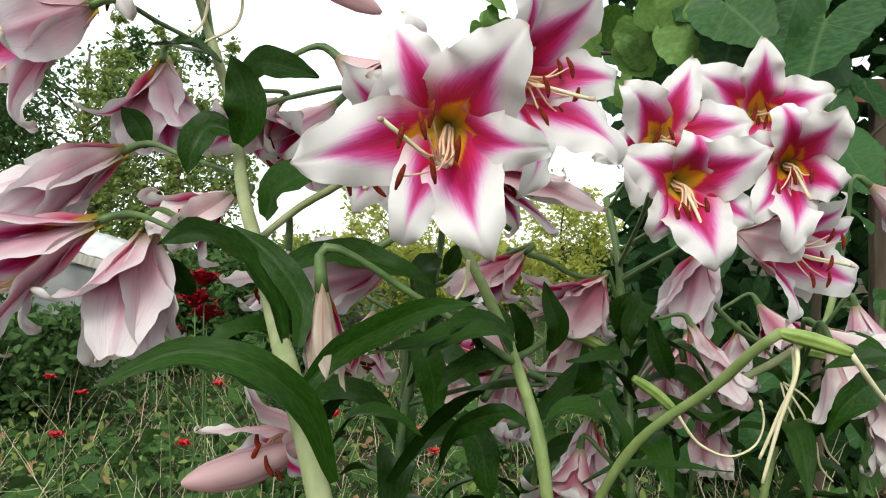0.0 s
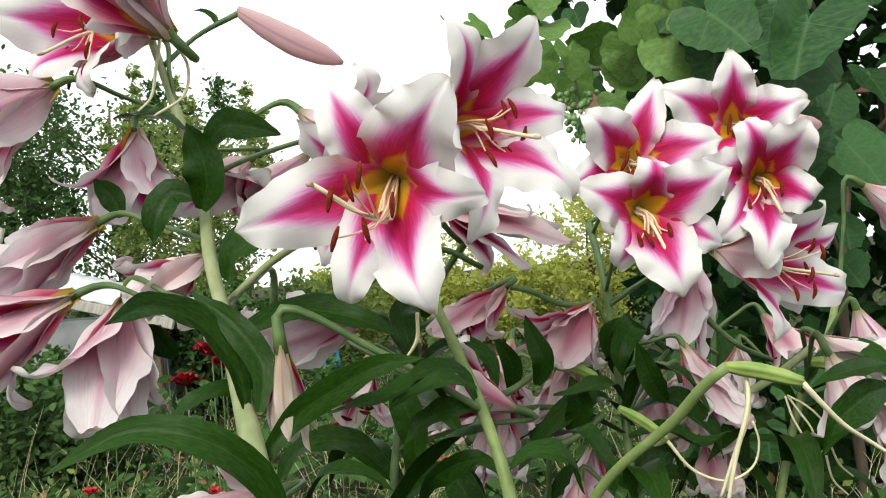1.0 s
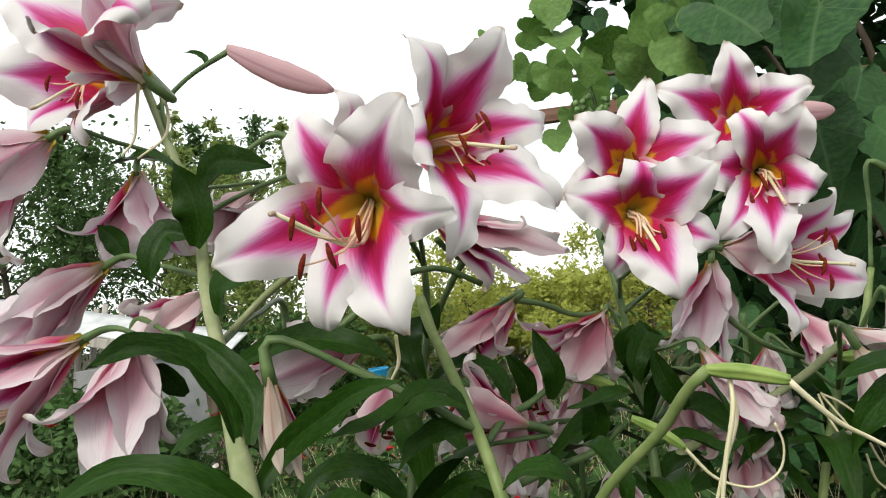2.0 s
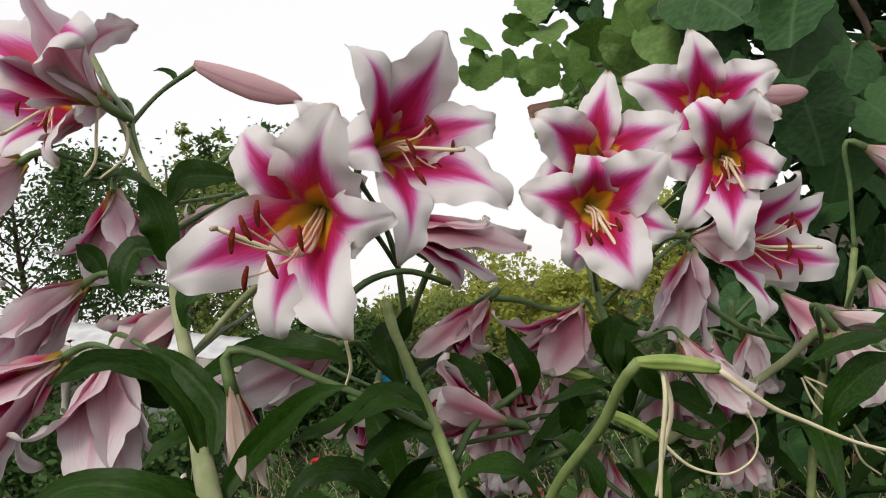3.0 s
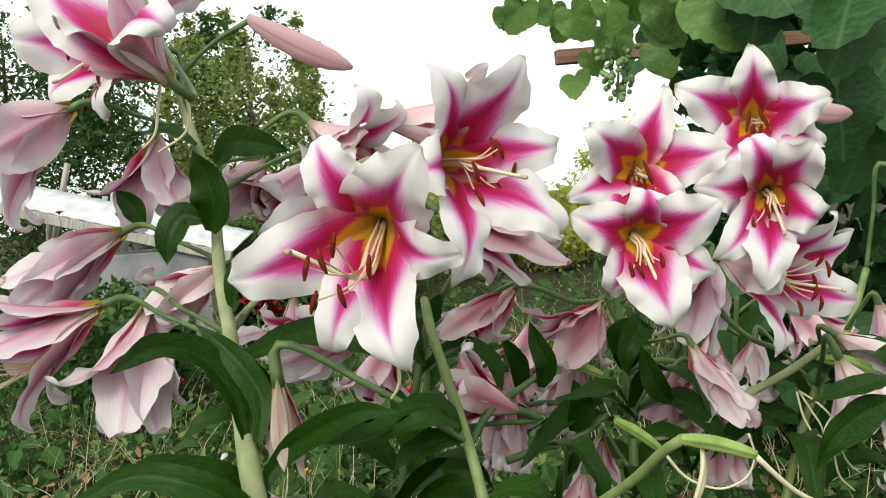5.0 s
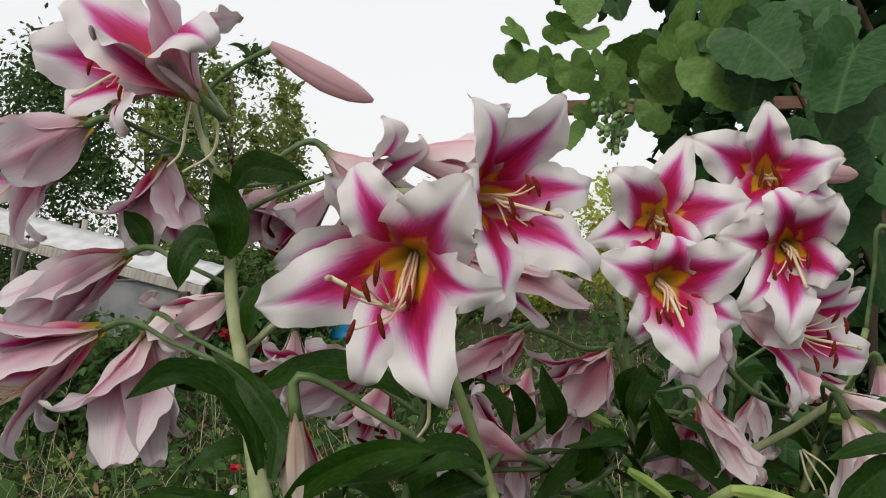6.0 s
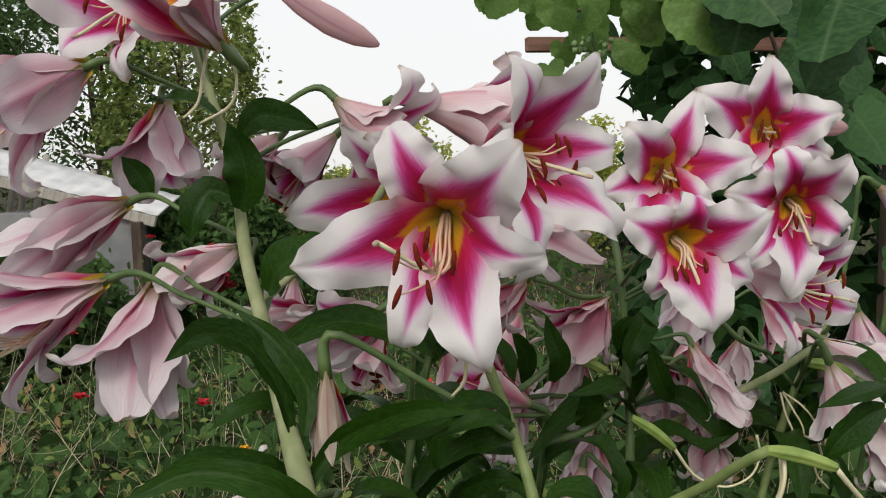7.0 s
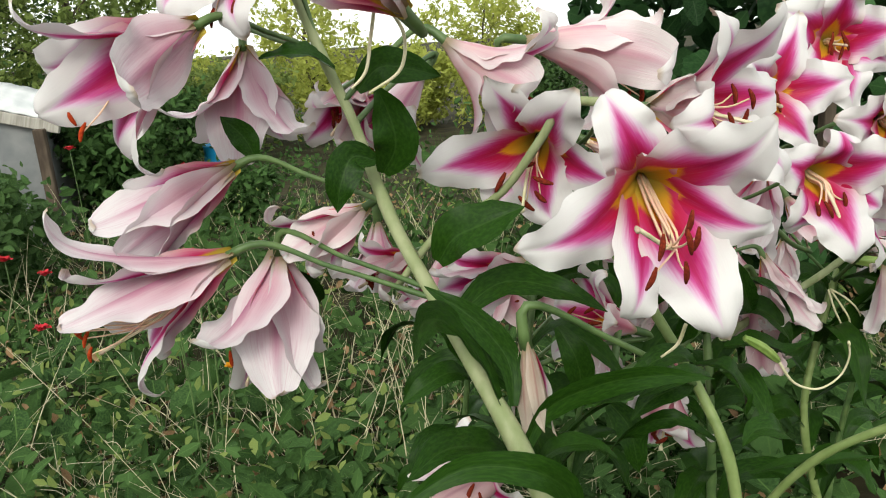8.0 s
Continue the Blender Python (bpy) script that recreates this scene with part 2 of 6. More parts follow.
def spline(pts, n):
    """A smooth line through the given points, n places along it."""
    p = np.asarray(pts, float)
    d = np.r_[0, np.cumsum(np.linalg.norm(np.diff(p, axis=0), axis=1))]
    s = np.linspace(0, d[-1], n)
    m = np.gradient(p, d, axis=0) if len(p) > 2 else np.repeat([(p[-1] - p[0]) / d[-1]], 2, 0)
    k = np.clip(np.searchsorted(d, s, "right") - 1, 0, len(p) - 2)
    h = (d[k + 1] - d[k])[:, None]
    u = ((s - d[k]) / (d[k + 1] - d[k]))[:, None]
    return (2 * u**3 - 3 * u**2 + 1) * p[k] + (u**3 - 2 * u**2 + u) * h * m[k] + (-2 * u**3 + 3 * u**2) * p[k + 1] + (u**3 - u**2) * h * m[k + 1]


def unit(v):
    return v / np.maximum(np.linalg.norm(v, axis=-1, keepdims=True), 1e-9)


def shell(name, mid, side, norm, half, mats, nu=8, fold=0.0, cup=0.0, ruffle=0.0, thick=0.0008, seed=0, groove=0.0):
    """A thin closed sheet along the line mid: side points across, norm to its upper face, half is its half width."""
    n = len(mid)
    u = np.linspace(-1, 1, nu + 1)
    s = np.linspace(0, 1, n)
    half = np.asarray(half, float)
    rng = np.random.RandomState(seed)
    ph, fr = rng.rand(4) * 6.28, 1.6 + 2.2 * rng.rand(4)
    off = half[:, None] * (fold * np.abs(u)[None] + cup * (u**2)[None])
    off = off - groove * half[:, None] * np.exp(-((u / 0.14) ** 2))[None]
    wave = np.sin(6.28 * fr[0] * s + ph[0])[:, None] * np.clip(u, 0, 1)[None] ** 2 + np.sin(6.28 * fr[1] * s + ph[1])[:, None] * np.clip(-u, 0, 1)[None] ** 2
    wave = wave + 0.35 * np.sin(6.28 * 1.8 * fr[2] * s + ph[2])[:, None] * (np.abs(u) ** 3 * np.sign(u + 0.01))[None] + 0.10 * np.sin(6.28 * 3.3 * fr[3] * s + ph[3])[:, None] * (np.abs(u) ** 5)[None]
    off = off + ruffle * wave * smooth01(s * 2.5)[:, None]
    top = mid[:, None] + u[None, :, None] * half[:, None, None] * side[:, None] + off[..., None] * norm[:, None]
    low = top - thick * (1 - u**2)[None, :, None] * norm[:, None]
    uv = np.stack(np.broadcast_arrays((u[None] + 1) / 2, s[:, None]), -1)
    verts = np.r_[top.reshape(-1, 3), low.reshape(-1, 3)]
    uvs = np.r_[uv.reshape(-1, 2), uv.reshape(-1, 2)]
    t = lambda i, j: i * (nu + 1) + j
    b = lambda i, j: n * (nu + 1) + t(i, j)
    faces, idx = [], []
    for i in range(n - 1):
        for j in range(nu):
            faces.append((t(i, j), t(i, j + 1), t(i + 1, j + 1), t(i + 1, j)))
            faces.append((b(i, j), b(i + 1, j), b(i + 1, j + 1), b(i, j + 1)))
            idx += [0, 1 if isinstance(mats, (list, tuple)) and len(mats) > 1 else 0]
    return mesh(name, verts, faces, mats, uvs, idx)


def tube(name, pts, radii, mat, n=14, sides=8, caps=True):
    """A round tapered rod along a smooth line."""
    p = spline(pts, n)
    r = np.interp(np.linspace(0, 1, n), np.linspace(0, 1, len(radii)), radii)
    tan = unit(np.gradient(p, axis=0))
    ref = np.array([0.31, 0.9, 0.2])
    x = unit(np.cross(tan, ref))
    y = np.cross(tan, x)
    a = np.linspace(0, 2 * np.pi, sides, endpoint=False)
    ring = p[:, None] + r[:, None, None] * (np.cos(a)[None, :, None] * x[:, None] + np.sin(a)[None, :, None] * y[:, None])
    faces = [(i * sides + j, i * sides + (j + 1) % sides, (i + 1) * sides + (j + 1) % sides, (i + 1) * sides + j) for i in range(n - 1) for j in range(sides)]
    if caps:
        faces += [tuple(range(sides))[::-1], tuple((n - 1) * sides + j for j in range(sides))]
    v = ring.reshape(-1, 3)
    uvs = np.stack([np.tile(np.arange(sides) / sides, n), np.repeat(np.linspace(0, 1, n), sides)], 1)
    return mesh(name, v, faces, mat, uvs)


def box_mesh(name, size, mat, bevel=0.004):
    bm = bmesh.new()
    bmesh.ops.create_cube(bm, size=1)
    bmesh.ops.scale(bm, vec=size, verts=bm.verts)
    if bevel:
        bmesh.ops.bevel(bm, geom=bm.edges[:], offset=bevel, segments=1, affect="EDGES")
    me = bpy.data.meshes.new(name)
    bm.to_mesh(me)
    bm.free()
    me.materials.append(mat)
    return me


# ---- lilies ----


def frame_of(axis, roll):
    a = np.asarray(axis, float) / np.linalg.norm(axis)
    ref = np.array([0, 0, 1.0]) if abs(a[2]) < 0.95 else np.array([0, 1.0, 0])
    x = np.cross(ref, a)
    x /= np.linalg.norm(x)
    y = np.cross(a, x)
    c, s = math.cos(radians(roll)), math.sin(radians(roll))
    return np.stack([c * x + s * y, -s * x + c * y, a], 1)


def tepal(n_name, F, base, az, L, phi0, phi1, curl, width, mats, seed, parent, twist=0.0, ruffle=0.09):
    """One tepal: it leaves the base along the tube, flares by phi1 degrees and curls back at its tip."""
    n = 30
    s = np.linspace(0, 1, n)
    phi = np.radians(phi0 + (phi1 - phi0) * smooth01((s - 0.22) / 0.63) + curl * smooth01((s - 0.76) / 0.24))
    ds = L / (n - 1)
    pm = (phi[1:] + phi[:-1]) / 2
    r = 0.005 + np.r_[0, np.cumsum(np.sin(pm)) * ds]
    z = np.r_[0, np.cumsum(np.cos(pm)) * ds]
    ca, sa = math.cos(az), math.sin(az)
    loc = np.stack([r * ca, r * sa, z], 1)
    side = np.tile([-sa, ca, 0.0], (n, 1))
    norm = np.stack([-np.cos(phi) * ca, -np.cos(phi) * sa, np.sin(phi)], 1)
    rs = np.random.RandomState(seed + 5)
    loc = loc + np.outer(0.09 * L * rs.uniform(-1, 1) * np.sin(np.pi * s) * s, [-sa, ca, 0])
    tw = np.radians(twist) * smooth01((s - 0.4) / 0.6)[:, None]
    side, norm = side * np.cos(tw) + norm * np.sin(tw), norm * np.cos(tw) - side * np.sin(tw)
    prof = np.interp(s, [0, 0.1, 0.25, 0.4, 0.54, 0.68, 0.82, 0.93, 1.0], [0.24, 0.36, 0.70, 0.95, 1.03, 0.97, 0.74, 0.42, 0.06])
    prof = np.convolve(np.r_[prof[0], prof, prof[-1]], [0.25, 0.5, 0.25], "valid")
    cup = np.interp(s, [0, 0.35, 0.7, 1], [0.55, 0.35, -0.10, -0.25])
    half = width / 2 * prof
    me = shell(n_name, base + loc @ F.T, side @ F.T, norm @ F.T, half, mats, nu=10, ruffle=ruffle * width, cup=0.0, groove=0.09, seed=seed)
    co = np.empty(len(me.vertices) * 3)
    me.vertices.foreach_get("co", co)
    uvl = me.uv_layers[0].data
    co = co.reshape(-1, 3)
    k = np.zeros((len(co), 2))
    lv = np.empty(len(me.loops), int)
    me.loops.foreach_get("vertex_index", lv)
    uvv = np.empty(len(me.loops) * 2)
    uvl.foreach_get("uv", uvv)
    k[lv] = uvv.reshape(-1, 2)
    row = np.clip(np.rint(k[:, 1] * (n - 1)).astype(int), 0, n - 1)
    lift = (cup * half)[row] * (2 * k[:, 0] - 1) ** 2
    co += lift[:, None] * (norm @ F.T)[row]
    me.vertices.foreach_set("co", co.ravel())
    me.update()
    return part(n_name, me, parent)


def lily(plant, base, axis, roll, L, phi=70, lens=None, daz=None, phis=None, curl=110, attach=None, outside=None, stamens=True, width=1.0, seed=0, fresh=False, phi0=16, label="", reach=1.0):
    """A flower under its plant: pedicel and receptacle with six tepals, six stamens and a pistil."""
    rng = random.Random(seed * 7 + 3)
    base = np.array(base, float)
    F = frame_of(axis, roll)
    a = F[:, 2]
    outside = outside or M_OUT
    if attach is None:
        attach = base - a * 0.05 + np.array([0, 0, -0.03])
    attach = np.array(attach, float)
    gap = np.linalg.norm(base - attach)
    bend = base - a * min(0.03, 0.3 * gap)
    ctrl = [attach, attach * 0.5 + bend * 0.5 + np.array([0, 0, 0.05 * gap]), bend, base + a * 0.004]
    flower = part("flower", tube("flower", ctrl, [0.0036, 0.0030, 0.0034, 0.0062], M_STEM_DARK, 16, 8), plant, label or "pink and white lily flower with recurved tepals")
    for i in range(6):
        outer = i % 2 == 0
        ln = (lens[i] if lens else 1.0) * (1.0 if lens else rng.uniform(0.94, 1.06))
        ph = phis[i] if phis else phi + rng.uniform(-9, 9)
        dz = radians(daz[i]) if daz else radians(rng.uniform(-6, 6))
        w = (0.35 if outer else 0.42) * L * width * rng.uniform(0.95, 1.05)
        b = base + (-a * 0.0035 if outer else a * 0.003)
        tepal("tepal", F, b, math.radians(60 * i) + dz, L * ln, phi0 + (5 if outer else 0), ph, curl + rng.uniform(-15, 15), w, [M_IN, outside], seed * 11 + i, flower, rng.uniform(-10, 10), 0.09 if phi0 > 20 else 0.055)
    if stamens:
        g = np.array([0, 0, -1.0]) @ F
        sag = np.array([g[0], g[1]])
        for i in range(6):
            az = math.radians(60 * i + 30 + rng.uniform(-8, 8))
            R = 0.17 * L * rng.uniform(0.6, 1.2)
            H = 0.66 * reach * L * rng.uniform(0.78, 1.08)
            tip = np.array([R * math.cos(az) + 0.13 * L * sag[0], R * math.sin(az) + 0.13 * L * sag[1], H])
            mid = np.array([0.30 * R * math.cos(az) + 0.05 * L * sag[0], 0.30 * R * math.sin(az) + 0.05 * L * sag[1], 0.55 * H])
            pts = [base + F @ q for q in (np.array([0.003 * math.cos(az), 0.003 * math.sin(az), 0.01]), mid, tip)]
            part("filament", tube("filament", pts, [0.0011, 0.0010, 0.0007], M_FILAMENT, 9, 6), flower)
            d = F @ np.array([0.4 * math.cos(az + 1.4) + 0.3 * sag[0], 0.4 * math.sin(az + 1.4) + 0.5 * sag[1], rng.uniform(-0.3, 0.3)])
            d = d / np.linalg.norm(d)
            t3 = base + F @ tip
            part("anther", tube("anther", [t3 - d * 0.011, t3 + a * 0.0015, t3 + d * 0.011], [0.0013, 0.0026, 0.0029, 0.0025, 0.0011], M_ANTHER_FRESH if fresh else M_ANTHER, 8, 7), flower)
        pt = np.array([0.16 * L * sag[0] - 0.05 * L, 0.16 * L * sag[1], 0.74 * reach * L])
        pts = [base + F @ q for q in (np.array([0, 0, 0.003]), np.array([0.05 * L * sag[0], 0.05 * L * sag[1], 0.4 * L]), pt)]
        part("pistil", tube("pistil", pts, [0.0048, 0.0022, 0.0018, 0.0016], M_STYLE, 10, 7), flower)
        t3 = pts[2]
        part("stigma", tube("stigma", [t3 - a * 0.002, t3 + a * 0.002, t3 + a * 0.005], [0.0018, 0.0036, 0.0026], M_STYLE, 6, 7), flower)
    return flower


def shaped_tepal(F, base, tip, width, bulge, roll, mats, seed, parent, ruffle, depth, lean=0.0, fullness=1.2):
    """A tepal whose spine leaves the throat along the axis, flares to the given tip and rolls back there."""
    a = F[:, 2]
    d = np.asarray(tip, float) - base
    up = float(d @ a)
    out = d - up * a
    r = np.linalg.norm(out)
    out = out / max(r, 1e-6)
    q = np.linspace(0, 1, 40)[:, None]
    p1 = base + a * 0.75 * depth + out * (0.008 + 0.16 * r)
    p2 = base + a * (max(up, 0.2 * depth) + bulge + 0.012) + out * (0.60 * r)
    line = (1 - q) ** 3 * base + 3 * q * (1 - q) ** 2 * p1 + 3 * q * q * (1 - q) * p2 + q**3 * np.asarray(tip, float)
    if roll:
        t = unit(line[-1] - line[-3])
        side0 = np.cross(a, out)
        nm = np.cross(t, side0)
        k = np.radians(np.linspace(0, roll, 12))[1:, None]
        rr = 0.009
        line = np.r_[line, line[-1] + rr * (np.sin(k) * t - (1 - np.cos(k)) * nm)]
    n = 44
    line = spline(line[::3] if len(line) % 3 == 1 else np.r_[line[::3], line[-1:]], n)
    s = np.linspace(0, 1, n)
    rs = np.random.RandomState(seed + 5)
    side = np.tile(np.cross(a, out), (n, 1))
    line = line + side * (0.035 * np.linalg.norm(d) * rs.uniform(-1, 1) * np.sin(np.pi * s) * s)[:, None]
    tan = unit(np.gradient(line, axis=0))
    norm = unit(np.cross(tan, side))
    tw = np.radians(lean + rs.uniform(-8, 8)) * smooth01((s - 0.3) / 0.7)[:, None]
    side, norm = side * np.cos(tw) + norm * np.sin(tw), norm * np.cos(tw) - side * np.sin(tw)
    prof = np.interp(s, [0, 0.1, 0.22, 0.36, 0.5, 0.64, 0.78, 0.9, 0.96, 1.0], [0.22, 0.42, 0.78, 1.0, 1.02, 0.90, 0.70, 0.44, 0.27, 0.08])
    prof = np.convolve(np.r_[prof[0], prof, prof[-1]], [0.25, 0.5, 0.25], "valid")
    half = fullness * width / 2 * prof
    cup = np.interp(s, [0, 0.3, 0.55, 0.8, 1], [0.45, 0.18, -0.10, -0.22, -0.26])
    n_u = 12
    u = np.linspace(-1, 1, n_u + 1)
    line_mesh = shell("tepal", line, side, norm, half, mats, nu=n_u, ruffle=ruffle * width, groove=0.12, seed=seed)
    co = np.empty(len(line_mesh.vertices) * 3)
    line_mesh.vertices.foreach_get("co", co)
    co = co.reshape(2, n, n_u + 1, 3) + ((cup * half)[:, None] * (u**2)[None])[None, ..., None] * norm[None, :, None]
    ph = rs.rand(8) * 6.28
    for k, edge in ((0, np.clip(u, 0, 1)), (4, np.clip(-u, 0, 1))):
        nick = 0.5 * np.sin(6.28 * 5.3 * s + ph[k]) + 0.5 * np.sin(6.28 * 8.7 * s + ph[k + 1])
        wave = 0.6 * np.sin(6.28 * 3.4 * s + ph[k + 2]) + 0.4 * np.sin(6.28 * 6.1 * s + ph[k + 3])
        grow = smooth01(s * 2.2 - 0.4) * half
        co = co + (0.035 * nick * grow)[None, :, None, None] * (edge**4 * (1 if k == 0 else -1))[None, None, :, None] * side[None, :, None]
        co = co + (0.075 * wave * grow)[None, :, None, None] * (edge**2.5)[None, None, :, None] * norm[None, :, None]
    line_mesh.vertices.foreach_set("co", co.ravel())
    line_mesh.update()
    return part("tepal", line_mesh, parent)


def shaped_lily(plant, base, axis, tips, attach, outside=None, seed=0, depth=0.055, ruffle=0.06, anthers=(), aim=None, long=0.10, fresh=False, label="", stamens=True, pistil=None, knee=None):
    """A flower whose tepals end at given tips: rows of place, width, bulge and roll. anthers: where some of them hang; aim: the way of the others; knee: where a bundle of filaments parts."""
    rng = random.Random(seed * 13 + 1)
    base = np.array(base, float)
    F = frame_of(axis, 0)
    a = F[:, 2]
    attach = np.array(attach, float)
    gap = np.linalg.norm(base - attach)
    bend = base - a * min(0.014, 0.15 * gap)
    ctrl = [attach, attach * 0.5 + bend * 0.5 + np.array([0, 0, 0.02 * gap]), bend, base + a * 0.004]
    flower = part("flower", tube("flower", ctrl, [0.0030, 0.0025, 0.0028, 0.0052], M_STEM_DARK, 18, 9), plant, label or "pink and white lily flower with recurved tepals")
    for i, (x, y, z, width, bulge, roll) in enumerate(tips):
        b = base + (-a * 0.0035 if i % 2 else a * 0.003)
        shaped_tepal(F, b, (x, y, z), width, bulge, roll, [M_IN, outside or M_OUT], seed * 11 + i, flower, ruffle, depth, 0.0, 1.25 if outside in (None, M_OUT) else 1.02)
    if not stamens:
        return flower
    loose = 0.27 if aim is not None else 0.09
    aim = np.array(aim if aim is not None else a + np.array([0, 0, -0.05]), float)
    aim = aim / np.linalg.norm(aim)
    ends = [np.array(e, float) for e in anthers]
    G = frame_of(aim, 0)
    while len(ends) < 6:
        az = len(ends) * 1.05 + rng.uniform(-0.3, 0.3)
        ends.append(base + G @ np.array([loose * long * math.cos(az), loose * long * math.sin(az), long * rng.uniform(0.72, 1.0)]))
    if knee is None:
        knee = base + a * 0.42 * long + aim * 0.16 * long
    for i, e in enumerate(ends):
        fan = np.array([0.004 * math.cos(i * 1.05), 0.003 * math.sin(i * 2.1), 0.003 * math.sin(i * 1.05)])
        way = [base + a * 0.008 + fan * 0.8, np.array(knee) * 0.5 + base * 0.5 + fan * 1.2, np.array(knee) + fan, np.array(knee) * 0.4 + e * 0.6 - (0, 0, 0.003), e]
        part("filament", tube("filament", way, [0.0014, 0.0012, 0.0007], M_FILAMENT, 14, 7), flower)
        d = np.array([rng.uniform(-0.5, 0.5), rng.uniform(-0.3, 0.3), -1.0])
        d = d / np.linalg.norm(d)
        c = e + a * 0.001
        part("anther", tube("anther", [c - d * 0.009, c + a * 0.002, c + d * 0.010], [0.0010, 0.0020, 0.0023, 0.0020, 0.0009], M_ANTHER_FRESH if fresh else M_ANTHER, 9, 8), flower)
    st = base + aim * long * 1.15 + G[:, 0] * 0.10 * long if pistil is None else np.array(pistil, float)
    bow = np.array(knee) - (0, 0, 0.003)
    part("pistil", tube("pistil", [base + a * 0.004, bow, st], [0.0042, 0.0021, 0.0018, 0.0019], M_STYLE, 14, 8), flower)
    part("stigma", tube("stigma", [st - aim * 0.002, st + aim * 0.002, st + aim * 0.006], [0.0016, 0.0023, 0.0018], M_STIGMA, 6, 8), flower)
    return flower


def faded_bell(plant, base, attach, heading, size, seed, outside, spread=0.42):
    """A drooping flower past its best: tepals hang round the axis, some rolled back, unequal in length."""
    rng = np.random.RandomState(seed + 900)
    a = unit(np.array([math.cos(radians(heading)) * 0.45, math.sin(radians(heading)) * 0.45, -0.9]))
    F = frame_of(a, 20 * seed)
    tips = []
    for k in range(6):
        az, l = k * math.pi / 3 + rng.uniform(-0.2, 0.2), size * rng.uniform(0.8, 1.08)
        flare = spread * rng.uniform(0.7, 1.35)
        q = np.array(base) + F @ np.array([l * flare * math.cos(az), l * flare * math.sin(az), l])
        tips.append((q[0], q[1], q[2], size * (0.46 if k % 2 else 0.36), 0.012, rng.uniform(20, 150)))
    return shaped_lily(plant, base, a, tips, attach, outside, seed, 0.5 * size, 0.08, (), None, 0.8 * size, label="faded drooping pink lily flower with limp tepals")


def closed_bud(plant, base, tip, radius, attach, label="closed pink lily bud"):
    """A long unopened bud of six pressed tepals with ridged sides."""
    base, tip = np.array(base, float), np.array(tip, float)
    d = tip - base
    L = np.linalg.norm(d)
    F = frame_of(d, 20)
    n, m = 16, 18
    s = np.linspace(0, 1, n)
    prof = radius * np.interp(s, [0, 0.06, 0.25, 0.55, 0.8, 0.94, 1], [0.35, 0.5, 0.82, 1.0, 0.78, 0.42, 0.14])
    a = np.linspace(0, 2 * np.pi, m, endpoint=False)
    ridge = 1 + 0.09 * np.cos(3 * a)
    bow = np.outer(np.sin(np.pi * s) * 0.03 * L, [0, 0, -1.0])
    mid = base + np.outer(s, d) + bow
    ring = mid[:, None] + prof[:, None, None] * ridge[None, :, None] * (np.cos(a)[None, :, None] * F[:, 0] + np.sin(a)[None, :, None] * F[:, 1])
    faces = [(i * m + j, i * m + (j + 1) % m, (i + 1) * m + (j + 1) % m, (i + 1) * m + j) for i in range(n - 1) for j in range(m)]
    faces += [tuple(range(m))[::-1], tuple((n - 1) * m + j for j in range(m))]
    u = np.abs(((3 * a / (2 * np.pi)) % 1) - 0.5) + 0.5
    uvs = np.stack([np.tile(u, n), np.repeat(s * 0.8 + 0.1, m)], 1)
    bud = part("bud", mesh("bud", ring.reshape(-1, 3), faces, M_BUD, uvs), plant, label)
    at = np.array(attach, float)
    mid = (at + base) / 2 + np.array([0, 0, 0.01 * np.linalg.norm(base - at)]) - d / L * 0.004
    part("pedicel", tube("pedicel", [at, mid, base + d / L * 0.004], [0.0034, 0.0027, 0.0040], M_STEM_DARK, 12, 7), bud)
    return bud


def lily_leaf(plant, pts, width, tilt=0.0, fold=0.25, seed=0, up=(0, -0.45, 1.0), label="glossy green lance-shaped lily leaf"):
    """A lance-shaped leaf with a sunk midrib along a bent line."""
    n = 18
    p = spline(pts, n)
    tan = unit(np.gradient(p, axis=0))
    side = unit(np.cross(tan, np.array(up, float)))
    norm = np.cross(side, tan)
    t = radians(tilt)
    side, norm = side * math.cos(t) + norm * math.sin(t), norm * math.cos(t) - side * math.sin(t)
    s = np.linspace(0, 1, n)
    half = width / 2 * np.interp(s, [0, 0.08, 0.3, 0.5, 0.75, 0.92, 1], [0.28, 0.5, 0.93, 1.0, 0.7, 0.26, 0.02])
    return part("leaf", shell("leaf", p, side, norm, half, M_LEAF, nu=8, fold=fold, ruffle=0.05 * width, groove=0.06, thick=0.0007, seed=seed), plant, label)


def stem_leaves(plant, pts, z0, z1, n, length, width, seed):
    """Leaves set round a stem between two heights, arching outwards and down."""
    rng = np.random.RandomState(seed)
    line = spline(pts, 200)
    for k in range(n):
        z = z0 + (z1 - z0) * (k + 0.6 * rng.rand()) / n
        p = line[np.argmin(np.abs(line[:, 2] - z))]
        az = k * 2.4 + rng.rand() * 0.7
        d = np.array([math.cos(az), math.sin(az), 0])
        l = length * rng.uniform(0.7, 1.15)
        up = rng.uniform(0.15, 0.55)
        q = [p, p + d * l * 0.35 + (0, 0, l * up), p + d * l * 0.75 + (0, 0, l * (up - 0.05)), p + d * l + (0, 0, l * (up - 0.4 * rng.rand() - 0.15))]
        lily_leaf(plant, q, width * rng.uniform(0.75, 1.15), rng.uniform(-25, 25), seed=seed * 50 + k, up=(0, 0, 1) if rng.rand() < 0.5 else (0, -0.6, 1))


